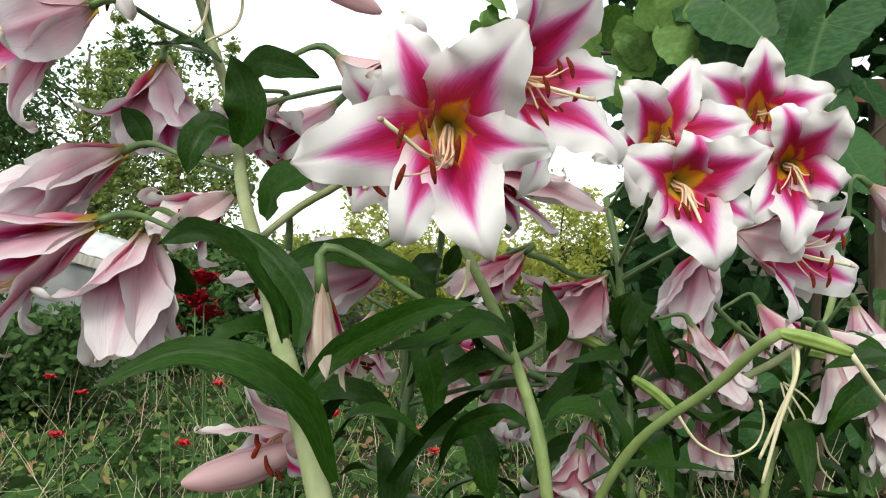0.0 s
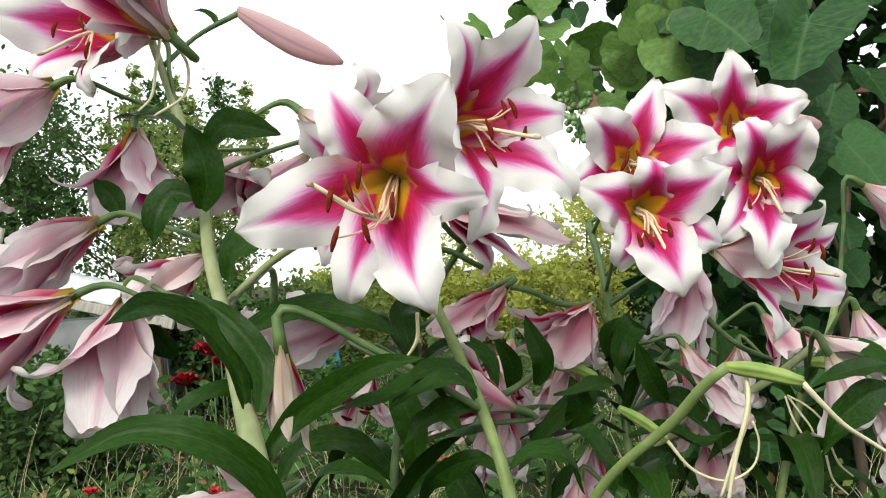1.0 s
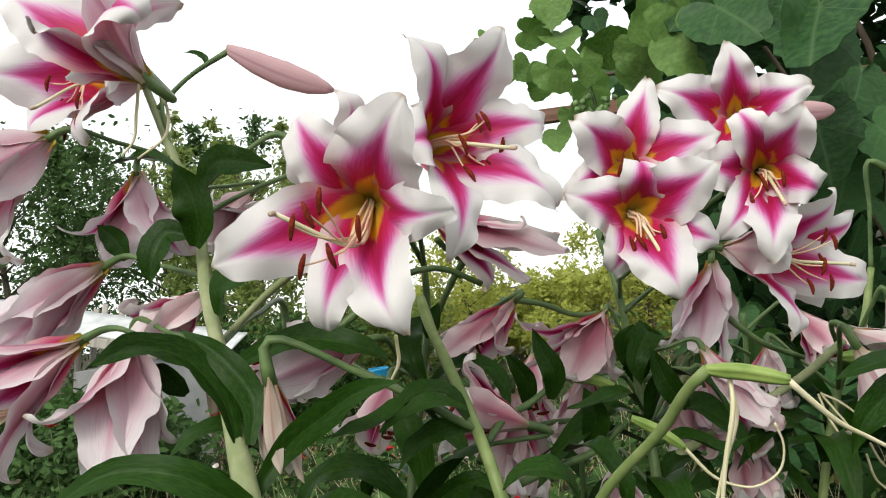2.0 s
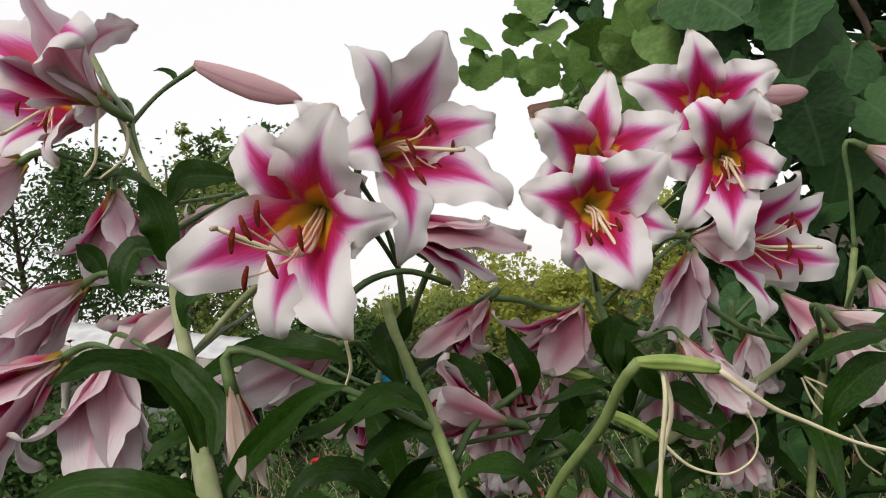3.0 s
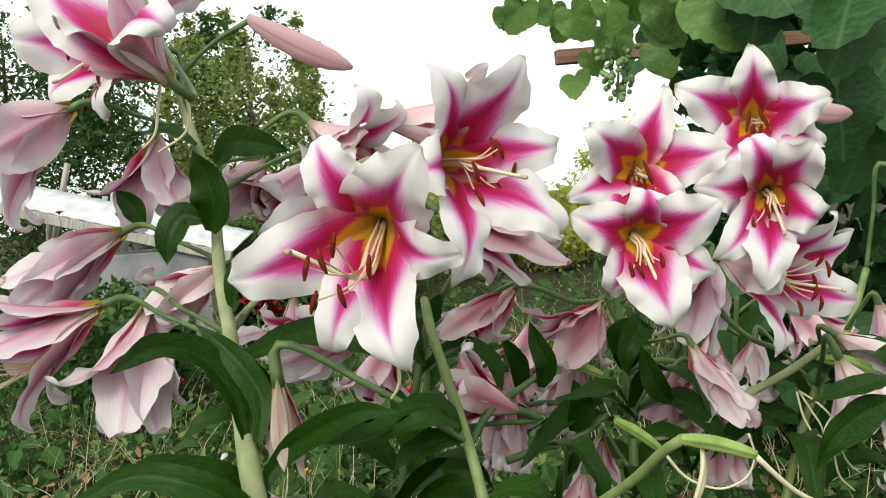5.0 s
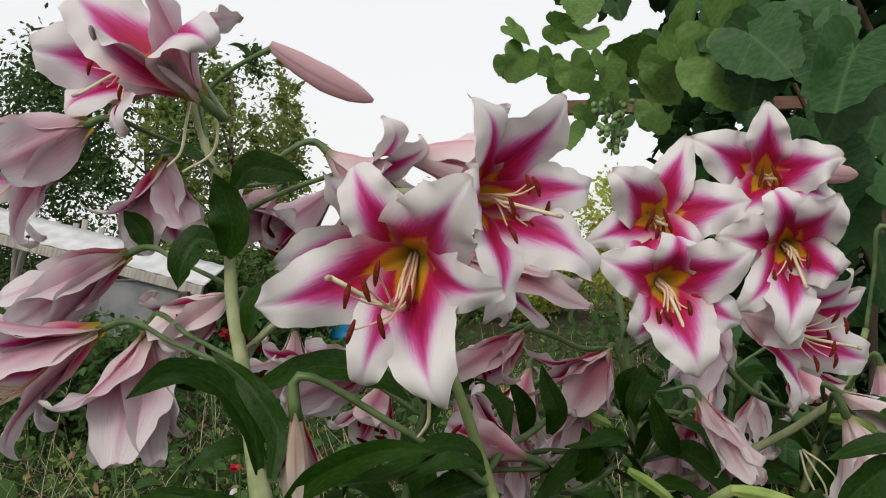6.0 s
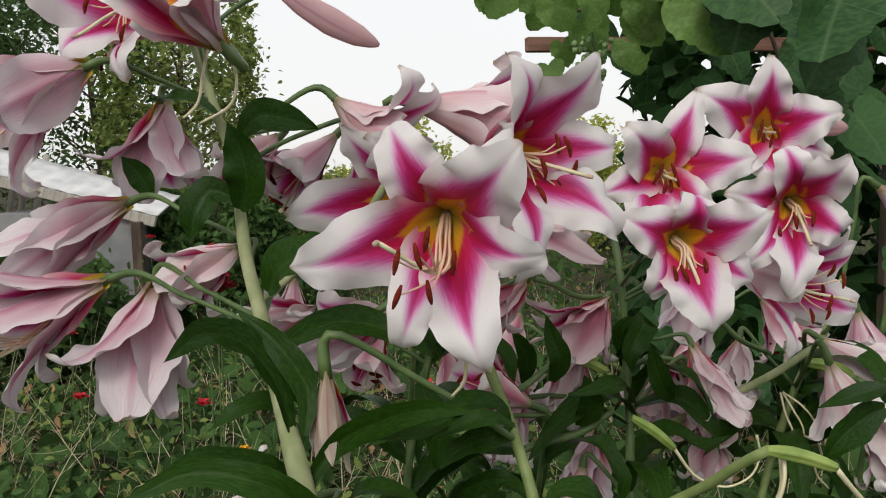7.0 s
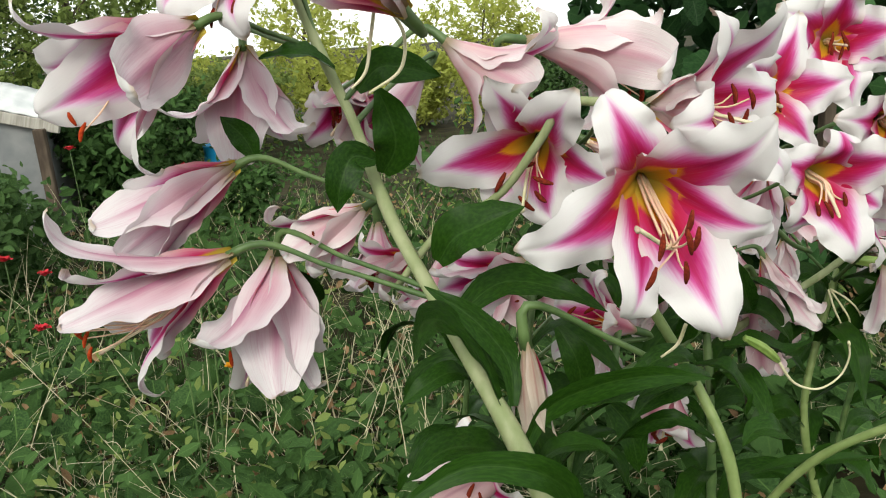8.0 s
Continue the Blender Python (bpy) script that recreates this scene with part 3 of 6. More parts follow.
def stem(plant, pts, radii, mat=None, label=""):
    me = tube("stem", pts, radii, mat or M_STEM, 90, 12)
    rng = np.random.RandomState(int(abs(pts[0][0]) * 1e4) % 997)
    co = np.empty(len(me.vertices) * 3)
    me.vertices.foreach_get("co", co)
    ring = co.reshape(90, 12, 3)
    mid = ring.mean(1, keepdims=True)
    swell = np.ones(90)
    for k in range(9):
        swell += 0.10 * np.exp(-(((np.arange(90) - rng.randint(2, 70)) / 1.2) ** 2))
    ang = np.arange(12) * 2 * np.pi / 12
    ribs = 1 + 0.03 * np.cos(3 * ang + rng.rand() * 6)
    ring = mid + (ring - mid) * swell[:, None, None] * ribs[None, :, None]
    me.vertices.foreach_set("co", ring.ravel())
    me.update()
    return part("stem", me, plant, label)


def pod(plant, pts, style, r=0.006):
    """A green seed pod whose tepals have dropped, with its long pale style."""
    me = tube("seed_pod", pts, [0.6 * r, 0.9 * r, r, 0.95 * r, 0.9 * r, 0.6 * r], M_POD, 18, 24)
    co = np.empty(len(me.vertices) * 3)
    me.vertices.foreach_get("co", co)
    ring = co.reshape(18, 24, 3)
    mid = ring.mean(1, keepdims=True)
    ring = mid + (ring - mid) * (1 + 0.13 * np.cos(np.arange(24) * 2 * np.pi / 4))[None, :, None]
    me.vertices.foreach_set("co", ring.ravel())
    me.update()
    p = part("seed_pod", me, plant, "green ribbed seed pod")
    if style:
        part("style", tube("style", style, [0.0021, 0.0014, 0.0012], M_STYLE, 24, 7), p, "long pale curved style")
        e, d = np.array(style[-1], float), unit(np.array(style[-1], float) - np.array(style[-2], float))
        part("stigma", tube("stigma", [e - d * 0.003, e, e + d * 0.005], [0.0012, 0.0021, 0.0015], M_STYLE, 6, 7), p)


def branch(plant, pts, r=0.0035, mat=None):
    part("branch", tube("branch", pts, [r * 1.1, r, r * 0.9], mat or M_STEM_DARK, 18, 8), plant, "thin green side stalk")


def threads(plant, pts, r=0.0016):
    """One long pale withered thread that hangs from the plant."""
    part("withered_thread", tube("withered_thread", pts, [r, r, 0.7 * r], M_STYLE, 22, 6), plant, "pale dried thread of a dropped flower")


def lily_plant(label):
    return tagged(new("lily_plant"), label, "lily", "lily plants in the bed")

# ---- ground ----


def ground_mesh():
    xs = np.r_[-900, -200, -60, np.linspace(-14, 14, 57), 60, 200, 900]
    ys = np.r_[-400, -60, -8, np.linspace(-2, 22, 61), 60, 200, 1500]
    X, Y = np.meshgrid(xs, ys)
    Z = np.array([[0.05 * noise.noise((x * 0.9, y * 0.9, 0)) + 0.03 * noise.noise((x * 3, y * 3, 5)) if abs(x) < 15 and -3 < y < 23 else 0 for x in xs] for y in ys])
    n, m = Z.shape
    f = [(i * m + j, i * m + j + 1, (i + 1) * m + j + 1, (i + 1) * m + j) for i in range(n - 1) for j in range(m - 1)]
    return mesh("ground", np.stack([X, Y, Z], -1).reshape(-1, 3), f, M_SOIL)


tagged(new("ground", ground_mesh()), "weedy garden soil with patches of grass and dry litter", "ground", kind="structure")


def scatter_blades(name, places, length, width, mat, seed, lean=0.5, seg=3):
    """Many narrow bent blades in one mesh."""
    rng = np.random.RandomState(seed)
    V, Fc, U = [], [], []
    for x, y, z in places:
        a, l = rng.rand() * 6.28, length * (0.5 + rng.rand())
        d = np.array([math.cos(a), math.sin(a), 0])
        b = rng.rand() * lean
        s = np.array([-d[1], d[0], 0]) * width * (0.6 + 0.8 * rng.rand()) / 2
        k = len(V)
        for i in range(seg + 1):
            t = i / seg
            c = np.array([x, y, z]) + d * l * b * t * t + np.array([0, 0, l * t * (1 - 0.35 * b * t)])
            w = s * (1 - t * 0.92)
            V += [c - w, c + w]
            U += [(0, t), (1, t)]
        for i in range(seg):
            Fc.append((k + 2 * i, k + 2 * i + 1, k + 2 * i + 3, k + 2 * i + 2))
    return mesh(name, V, Fc, mat, U)


def scatter_leaves(name, places, size, mat, seed, normals=None, long=1.6, spread=0.9):
    """Many small folded pointed leaves in one mesh, each of four triangles."""
    rng = np.random.RandomState(seed)
    P = np.asarray(places, float)
    n = len(P)
    nrm = rng.randn(n, 3) * spread + np.array([0, -0.35, 0.75]) if normals is None else normals + rng.randn(n, 3) * spread
    nrm = unit(nrm)
    t = unit(np.cross(nrm, rng.randn(n, 3)))
    b = np.cross(nrm, t)
    s = (size * (0.6 + 0.8 * rng.rand(n)))[:, None]
    w = s * 0.5
    q = [P, P + t * s * long * 0.35 + b * w * 0.8 + nrm * s * 0.12, P + t * s * long * 0.45, P + t * s * long * 0.35 - b * w * 0.8 + nrm * s * 0.12, P + t * s * long * 0.75 + b * w * 0.55 + nrm * s * 0.06, P + t * s * long * 0.75 - b * w * 0.55 + nrm * s * 0.06, P + t * s * long - nrm * s * 0.08]
    V = np.stack(q, 1).reshape(-1, 3)
    base = np.arange(n) * 7
    Fc = []
    for k in base:
        k = int(k)
        Fc += [(k, k + 2, k + 1), (k, k + 3, k + 2), (k + 1, k + 2, k + 6, k + 4), (k + 3, k + 5, k + 6, k + 2)]
    U = np.tile([(0.5, 0), (0, 0.35), (0.5, 0.45), (1, 0.35), (0.1, 0.75), (0.9, 0.75), (0.5, 1)], (n, 1))
    return mesh(name, V, Fc, mat, U)


def field(n, seed, near=1.9, far=13.0, wide=0.75, z=0.0, power=1.5, bare=-0.25):
    rng = np.random.RandomState(seed)
    y = near + (far - near) * rng.rand(n) ** power
    x = (rng.rand(n) * 2 - 1) * (y * wide + 0.4) - 0.05 * y
    keep = np.array([noise.noise((a * 1.6 + seed, b * 1.6, 0)) > bare for a, b in zip(x, y)])
    return np.stack([x, y, np.full(n, z)], 1)[keep]


def bed(n, seed, reach=4.0, bare=-0.15):
    """Places all round the lilies, thinning outwards, with bare patches."""
    rng = np.random.RandomState(seed)
    r, q = reach * rng.rand(n) ** 0.75 * 1.6, 2 * np.pi * rng.rand(n)
    x, y = 0.1 + r * np.cos(q), 0.6 + r * np.sin(q)
    keep = np.array([noise.noise((u * 1.1 + seed, v * 1.1, 3)) > bare for u, v in zip(x, y)])
    return np.stack([x, y, np.zeros(n)], 1)[keep]


def round_leaves(name, places, size, mat, seed):
    """Broad soft leaves of eight rim points on short stalks, in one mesh."""
    rng = np.random.RandomState(seed)
    V, Fc, U = [], [], []
    ang = np.linspace(0, 2 * np.pi, 10, endpoint=False)
    for p in places:
        s = size * (0.45 + 0.9 * rng.rand())
        nrm = unit(rng.randn(3) * 0.55 + np.array([0, -0.3, 1.0]))
        t = unit(np.cross(nrm, rng.randn(3)))
        b = np.cross(nrm, t)
        k = len(V)
        V.append(np.array(p))
        U.append((0.5, 0.5))
        f = 0.55 + 0.3 * rng.rand()
        for q in ang:
            r = s * (1 + 0.25 * math.cos(q) + 0.10 * rng.randn()) * 0.5
            V.append(np.array(p) + t * r * math.cos(q) + b * r * f * math.sin(q) + nrm * (abs(math.sin(q)) * 0.16 * s - 0.12 * s * math.cos(q) ** 2))
            U.append((0.5 + 0.5 * math.sin(q), 0.5 + 0.5 * math.cos(q)))
        Fc += [(k, k + 1 + j, k + 1 + (j + 1) % 10) for j in range(10)]
    return mesh(name, V, Fc, mat, U)


def clumps(n, seed, far, height, wide=0.75, near=1.9, each=(9, 20), loose=0.10, bare=0.02):
    rng = np.random.RandomState(seed)
    out = []
    for x, y, z in field(n, seed, near=near, far=far, wide=wide, bare=bare):
        h = height * (0.4 + 1.0 * rng.rand())
        for k in range(rng.randint(*each)):
            out.append((x + rng.randn() * loose, y + rng.randn() * loose, h * rng.rand() + 0.02))
    return np.array(out)


def twigs(name, places, mat, seed):
    """Bent dry stalks with a few side shoots, each a thin tapered strip in two crossed planes."""
    rng = np.random.RandomState(seed)
    V, Fc, U = [], [], []

    def strip(p, d, l, w, bow):
        for side in (np.array([1.0, 0, 0]), np.array([0, 1.0, 0.2])):
            k = len(V)
            for i in range(6):
                q = i / 5
                c = p + d * l * q + bow * l * q * q
                V.extend([c - side * w * (1 - 0.8 * q), c + side * w * (1 - 0.8 * q)])
                U.extend([(0, q), (1, q)])
            Fc.extend((k + 2 * i, k + 2 * i + 1, k + 2 * i + 3, k + 2 * i + 2) for i in range(5))

    for p in places:
        d = unit(rng.randn(3) * np.array([0.6, 0.6, 0.3]) + np.array([0, 0, 0.8]))
        l = 0.16 + 0.34 * rng.rand()
        bow = rng.randn(3) * 0.35
        strip(p, d, l, 0.0018 + 0.002 * rng.rand(), bow)
        for k in range(rng.randint(1, 5)):
            q = 0.3 + 0.65 * rng.rand()
            strip(p + d * l * q + bow * l * q * q, unit(d + rng.randn(3) * 0.8), l * 0.3 * rng.rand() + 0.03, 0.0014, rng.randn(3) * 0.4)
    return mesh(name, V, Fc, mat, U)


tagged(new("grass", scatter_blades("grass", np.concatenate([field(19000, 1, far=11.0, bare=-0.25), bed(22000, 31)]), 0.13, 0.0055, M_WEED, 1, 1.3)), "uneven green grass and weeds on the garden ground", "grass", kind="stuff")
tagged(new("dry_grass", twigs("dry_grass", np.concatenate([field(1300, 9, far=6.5, bare=-0.3), bed(600, 32)]), M_STRAW, 9)), "bent dry seed stalks standing among the weeds", "dry grass", kind="stuff")
tagged(new("dry_grass", scatter_blades("dry_grass", field(3000, 2, far=8.0, bare=-0.2), 0.15, 0.0032, M_STRAW, 2, 2.2)), "dry straw-coloured blades lying among the weeds", "dry grass", kind="stuff")
tagged(new("weeds", scatter_leaves("weeds", clumps(1500, 5, 10.0, 0.26, each=(10, 22)), 0.034, M_WEED, 5)), "low broad-leaved weeds covering the garden bed", "weeds", kind="stuff")
rng_w = np.random.RandomState(34)
near_weeds = np.repeat(bed(3400, 34, reach=3.2, bare=-0.2), 8, axis=0)
near_weeds = near_weeds + rng_w.randn(*near_weeds.shape) * (0.07, 0.07, 0) + np.outer(0.02 + 0.17 * rng_w.rand(len(near_weeds)), (0, 0, 1))
tagged(new("weeds", scatter_leaves("weeds", near_weeds, 0.036, M_WEED, 35)), "low leafy weeds round the feet of the lilies", "weeds", kind="stuff")
tagged(new("weeds", round_leaves("weeds", np.concatenate([clumps(400, 7, 5.5, 0.24, each=(3, 9), loose=0.14, bare=-0.05), bed(1300, 33) + (0, 0, 0.07)]), 0.125, M_WEED, 7)), "larger soft round-leaved weeds near the lilies", "weeds", kind="stuff")
tagged(new("weeds", scatter_leaves("weeds", clumps(900, 55, 9.0, 0.30, each=(5, 14), loose=0.12), 0.026, M_TREE_LIGHT, 55)), "small yellow-green leaves among the darker weeds", "weeds", kind="stuff")
tagged(new("dry_leaves", scatter_leaves("dry_leaves", clumps(950, 56, 7.0, 0.16, each=(3, 9), loose=0.16), 0.030, M_DRY, 56)), "withered brown leaves caught among the weeds", "dry leaves", kind="stuff")
tagged(new("weeds", scatter_leaves("weeds", clumps(480, 6, 14.0, 0.62, near=4.2), 0.055, M_WEED, 6)), "taller leafy weeds at the back of the garden", "weeds", kind="stuff")


# ---- trees and shrubs ----


def tree(name, label, category, x, y, height, spread, mat, leaf, n_leaf, seed, trunk_r=0.07, low=0.15, flat=1.0, spires=0):
    """A trunk with limbs and a crown of many leaves in uneven clumps."""
    rng = np.random.RandomState(seed)
    top = tagged(new(name), label, category)
    top.location = (0, 0, 0)
    base = np.array([x, y, 0.0])
    tr = [base, base + (0.05, 0.02, height * 0.3), base + (-0.04, 0.03, height * 0.6), base + (0.03, 0, height * 0.88)]
    part("trunk", tube("trunk", tr, [trunk_r, trunk_r * 0.8, trunk_r * 0.5, trunk_r * 0.2], M_BARK, 14, 9), top)
    limbs = []
    for k in range(26):
        h = height * (low + (0.9 - low) * (k + rng.rand()) / 26)
        a = k * 2.4 + rng.rand()
        env = math.sin(math.pi * min(1, max(0.08, (h / height - low * 0.5) / (1.08 - low * 0.5)))) ** 0.6
        l = spread * env * (0.65 + 0.5 * rng.rand())
        s = base + np.array([0, 0, h])
        e = s + np.array([math.cos(a) * l, math.sin(a) * l * flat, l * (0.35 + 0.5 * rng.rand())])
        limbs.append((s, (s + e) / 2 + np.array([0, 0, 0.1 * l]), e))
    squeeze = np.array([1, 1, height / (max(e[2] for s, m, e in limbs) + 0.25 * spread + 0.18 * spires)])
    tips = []
    for s, m, e in limbs:
        s, m, e = s * squeeze, m * squeeze, e * squeeze
        part("limb", tube("limb", [s, m, e], [trunk_r * 0.22, trunk_r * 0.12, trunk_r * 0.04], M_BARK, 7, 6), top)
        tips += [(m, 0.30), (s * 0.25 + e * 0.75, 0.30), (e, 0.24), (e + (0, 0, 0.12 * spread), 0.12)]
        if spires:
            tips += [(e + (0, 0, q * 0.2), 0.06) for q in range(1, spires + 1)]
    per = n_leaf // len(tips)
    P = np.concatenate([c + rng.randn(per, 3) * r * spread * np.array([0.55, 0.55, 0.62]) for c, r in tips])
    P = P[P[:, 2] > 0.05]
    part("crown", scatter_leaves("crown", P, leaf, mat, seed), top)
    return top


tree("fruit_tree", "dense dark green fruit tree behind the garden fence", "tree", -4.4, 9.6, 4.15, 1.5, M_TREE, 0.045, 16000, 11, spires=2)
tree("fruit_tree", "leafy green fruit tree with upright yellowish shoots", "tree", -2.85, 8.4, 3.6, 1.0, M_TREE_LIGHT, 0.040, 14000, 12, spires=3)
tree("fruit_tree", "dense dark green fruit tree behind the garden fence", "tree", -6.6, 9.5, 4.5, 1.8, M_TREE, 0.050, 16000, 13)
tree("garden_shrub", "yellow-green shrub at the far end of the garden", "shrub", -0.65, 11.5, 2.2, 0.72, M_SHRUB, 0.05, 3600, 14, 0.04, 0.05)
tree("garden_shrub", "yellow-green shrub at the far end of the garden", "shrub", 0.55, 11.8, 0.75, 0.6, M_SHRUB, 0.05, 2000, 15, 0.035, 0.05)
tree("garden_shrub", "yellow-green shrub at the far end of the garden", "shrub", 2.0, 11.5, 2.25, 0.8, M_SHRUB, 0.05, 4600, 16, 0.035, 0.05)
tree("garden_shrub", "low leafy shrub beside the garden shed", "shrub", -2.2, 7.2, 1.2, 0.7, M_WEED, 0.05, 6000, 17, 0.03, 0.02)
tree("garden_shrub", "low leafy shrub beside the garden shed", "shrub", -3.3, 5.2, 0.9, 0.6, M_WEED, 0.045, 5000, 18, 0.03, 0.02)
tree("garden_shrub", "low dark green bush among the weeds", "shrub", -2.45, 4.4, 0.8, 0.5, M_TREE, 0.04, 6500, 25, 0.025, 0.02)
tree("garden_shrub", "green bush at the far edge of the garden", "shrub", -1.75, 10.2, 1.25, 0.8, M_TREE_LIGHT, 0.05, 5000, 26, 0.035, 0.03)
tree("garden_shrub", "low leafy shrub in front of the blue barrel", "shrub", -1.2, 6.4, 0.48, 0.35, M_WEED, 0.04, 2600, 27, 0.02, 0.02)
tree("garden_shrub", "green bush at the far edge of the garden", "shrub", -1.9, 12.5, 1.35, 0.8, M_SHRUB, 0.06, 4500, 21, 0.035, 0.03)
tree("garden_shrub", "green bush at the far edge of the garden", "shrub", -0.2, 13.0, 1.3, 0.8, M_SHRUB, 0.06, 4500, 22, 0.035, 0.03)
tree("garden_shrub", "green bush at the far edge of the garden", "shrub", 1.1, 13.0, 1.35, 0.8, M_SHRUB, 0.06, 4500, 23, 0.035, 0.03)
tree("garden_shrub", "green bush at the far edge of the garden", "shrub", 3.0, 12.6, 1.3, 0.9, M_TREE, 0.06, 4500, 24, 0.035, 0.03)


# ---- shed with its slate roof and old sticks ----


def slate_sheet(name, length, depth, waves):
    """A corrugated sheet with thickness."""
    nx, ny = waves * 8, 4
    V, Fc = [], []
    for side in (0, 1):
        for j in range(ny + 1):
            for i in range(nx + 1):
                V.append((length * (i / nx - 0.5), depth * (j / ny - 0.5), 0.0035 * math.cos(2 * math.pi * waves * i / nx) - 0.012 * side))
    o = (nx + 1) * (ny + 1)
    q = lambda i, j, s: s * o + j * (nx + 1) + i
    for j in range(ny):
        for i in range(nx):
            Fc.append((q(i, j, 0), q(i + 1, j, 0), q(i + 1, j + 1, 0), q(i, j + 1, 0)))
            Fc.append((q(i, j, 1), q(i, j + 1, 1), q(i + 1, j + 1, 1), q(i + 1, j, 1)))
    for i in range(nx):
        Fc += [(q(i, 0, 0), q(i, 0, 1), q(i + 1, 0, 1), q(i + 1, 0, 0)), (q(i, ny, 0), q(i + 1, ny, 0), q(i + 1, ny, 1), q(i, ny, 1))]
    for j in range(ny):
        Fc += [(q(0, j, 0), q(0, j + 1, 0), q(0, j + 1, 1), q(0, j, 1)), (q(nx, j, 0), q(nx, j, 1), q(nx, j + 1, 1), q(nx, j + 1, 0))]
    return mesh(name, V, Fc, M_SLATE)


shed = tagged(new("shed"), "low grey rendered shed with a whitish sloping slate roof", "shed")
shed.matrix_world = pose(-4.05, 6.35, 0, 0, 0, 4)
w = part("wall", box_mesh("wall", (1.15, 0.9, 1.02), M_WALL, 0.01), shed)
w.location = (0.88, 0.25, 0.51)
r = part("roof", slate_sheet("roof", 2.55, 0.55, 19), shed, "weathered whitish corrugated slate")
r.matrix_basis = pose(0.46, 0.0, 1.41, 16, 16.5, 0)
r = part("rafter", box_mesh("rafter", (2.45, 0.05, 0.09), M_WOOD, 0.006), shed)
r.matrix_basis = pose(0.46, -0.24, 1.27, 0, 16.5, 0)
for x, hgt in ((1.5, 0.93), (-0.5, 1.50)):
    r = part("post", box_mesh("post", (0.08, 0.08, hgt), M_BARK, 0.006), shed)
    r.location = (x, -0.3, hgt / 2)

STICKS = [(-4.22, 6.9, 2.02, 18), (-4.05, 6.9, 1.62, 10), (-3.9, 6.95, 1.62, 14), (-3.78, 6.9, 1.64, 12), (-3.62, 6.9, 1.58, 16), (-4.45, 6.9, 1.6, 8), (-3.2, 6.9, 1.45, 20)]
for x, y, h, lean in STICKS:
    st = new("fence_stick", tube("fence_stick", [(0, 0, 0), (0.01, 0, h * 0.5), (0, 0, h)], [0.035, 0.032, 0.028], M_WOOD, 8, 8))
    st.matrix_world = pose(x - h * math.sin(radians(lean)), y, 0, 0, lean, 0)
    tagged(st, "grey weathered wooden stick leaning in the fence row", "stick", "fence sticks behind the shed")


# ---- small things in the garden ----


def red_flower(x, y, h, mat, size, seed):
    rng = np.random.RandomState(seed)
    ob = tagged(new("garden_flower"), "small red flower on a thin stalk among weeds" if mat is M_RED else "dark crimson ruffled flower on a thin stalk" if mat is M_CRIMSON else "small orange flower on a thin stalk among weeds", "flower", "small garden flowers")
    top = np.array([x + rng.randn() * 0.02, y, h])
    part("stalk", tube("stalk", [(x, y, 0), ((x + top[0]) / 2 + 0.01, y, h * 0.5), tuple(top)], [0.004, 0.003, 0.002], M_STEM_DARK, 8, 6), ob)
    count = 16 if size > 0.05 else 10
    for k in range(count):
        az = k * 2.4 + rng.rand() * 0.4
        inner = 1 - 0.5 * k / count
        d = np.array([math.cos(az) * inner, math.sin(az) * inner, 0.15 + 1.0 * (1 - inner) + 0.3 * rng.rand()])
        p = spline([top, top + d * size * 0.5 + (0, 0, size * 0.10), top + d * size], 7)
        sd = np.tile([-math.sin(az), math.cos(az), 0], (7, 1))
        nm = unit(np.cross(np.gradient(p, axis=0), sd))
        part("petal", shell("petal", p, sd, nm, size * 0.36 * np.array([0.3, 0.65, 0.95, 1.05, 1.0, 0.75, 0.3]), mat, nu=6, cup=0.25, ruffle=0.12 * size, thick=0.0006, seed=seed * 20 + k), ob)


red_flower(-0.72, 2.20, 1.04, M_CRIMSON, 0.060, 0)
red_flower(-0.74, 2.19, 0.98, M_CRIMSON, 0.064, 1)
red_flower(-0.78, 2.18, 0.90, M_CRIMSON, 0.055, 2)
red_flower(-0.74, 2.29, 0.93, M_CRIMSON, 0.060, 3)
red_flower(-0.43, 3.12, 0.45, M_RED, 0.035, 4)
red_flower(-0.61, 3.53, 0.49, M_RED, 0.035, 5)
red_flower(-2.53, 3.97, 0.79, M_RED, 0.035, 6)
red_flower(-0.74, 2.48, 0.35, M_ORANGE, 0.025, 7)
red_flower(-0.97, 3.34, 0.54, M_RED, 0.035, 8)
red_flower(-0.01, 3.06, 0.31, M_RED, 0.035, 9)
red_flower(-1.87, 3.60, 0.53, M_RED, 0.035, 10)
red_flower(-1.68, 3.50, 0.47, M_RED, 0.035, 11)
red_flower(-1.75, 4.40, 0.93, M_RED, 0.035, 12)
red_flower(-3.36, 5.37, 1.40, M_RED, 0.035, 13)
red_flower(-0.12, 3.13, 0.38, M_RED, 0.035, 14)
red_flower(-1.39, 2.76, 0.46, M_RED, 0.035, 15)
red_flower(-0.94, 2.78, 0.42, M_RED, 0.035, 16)


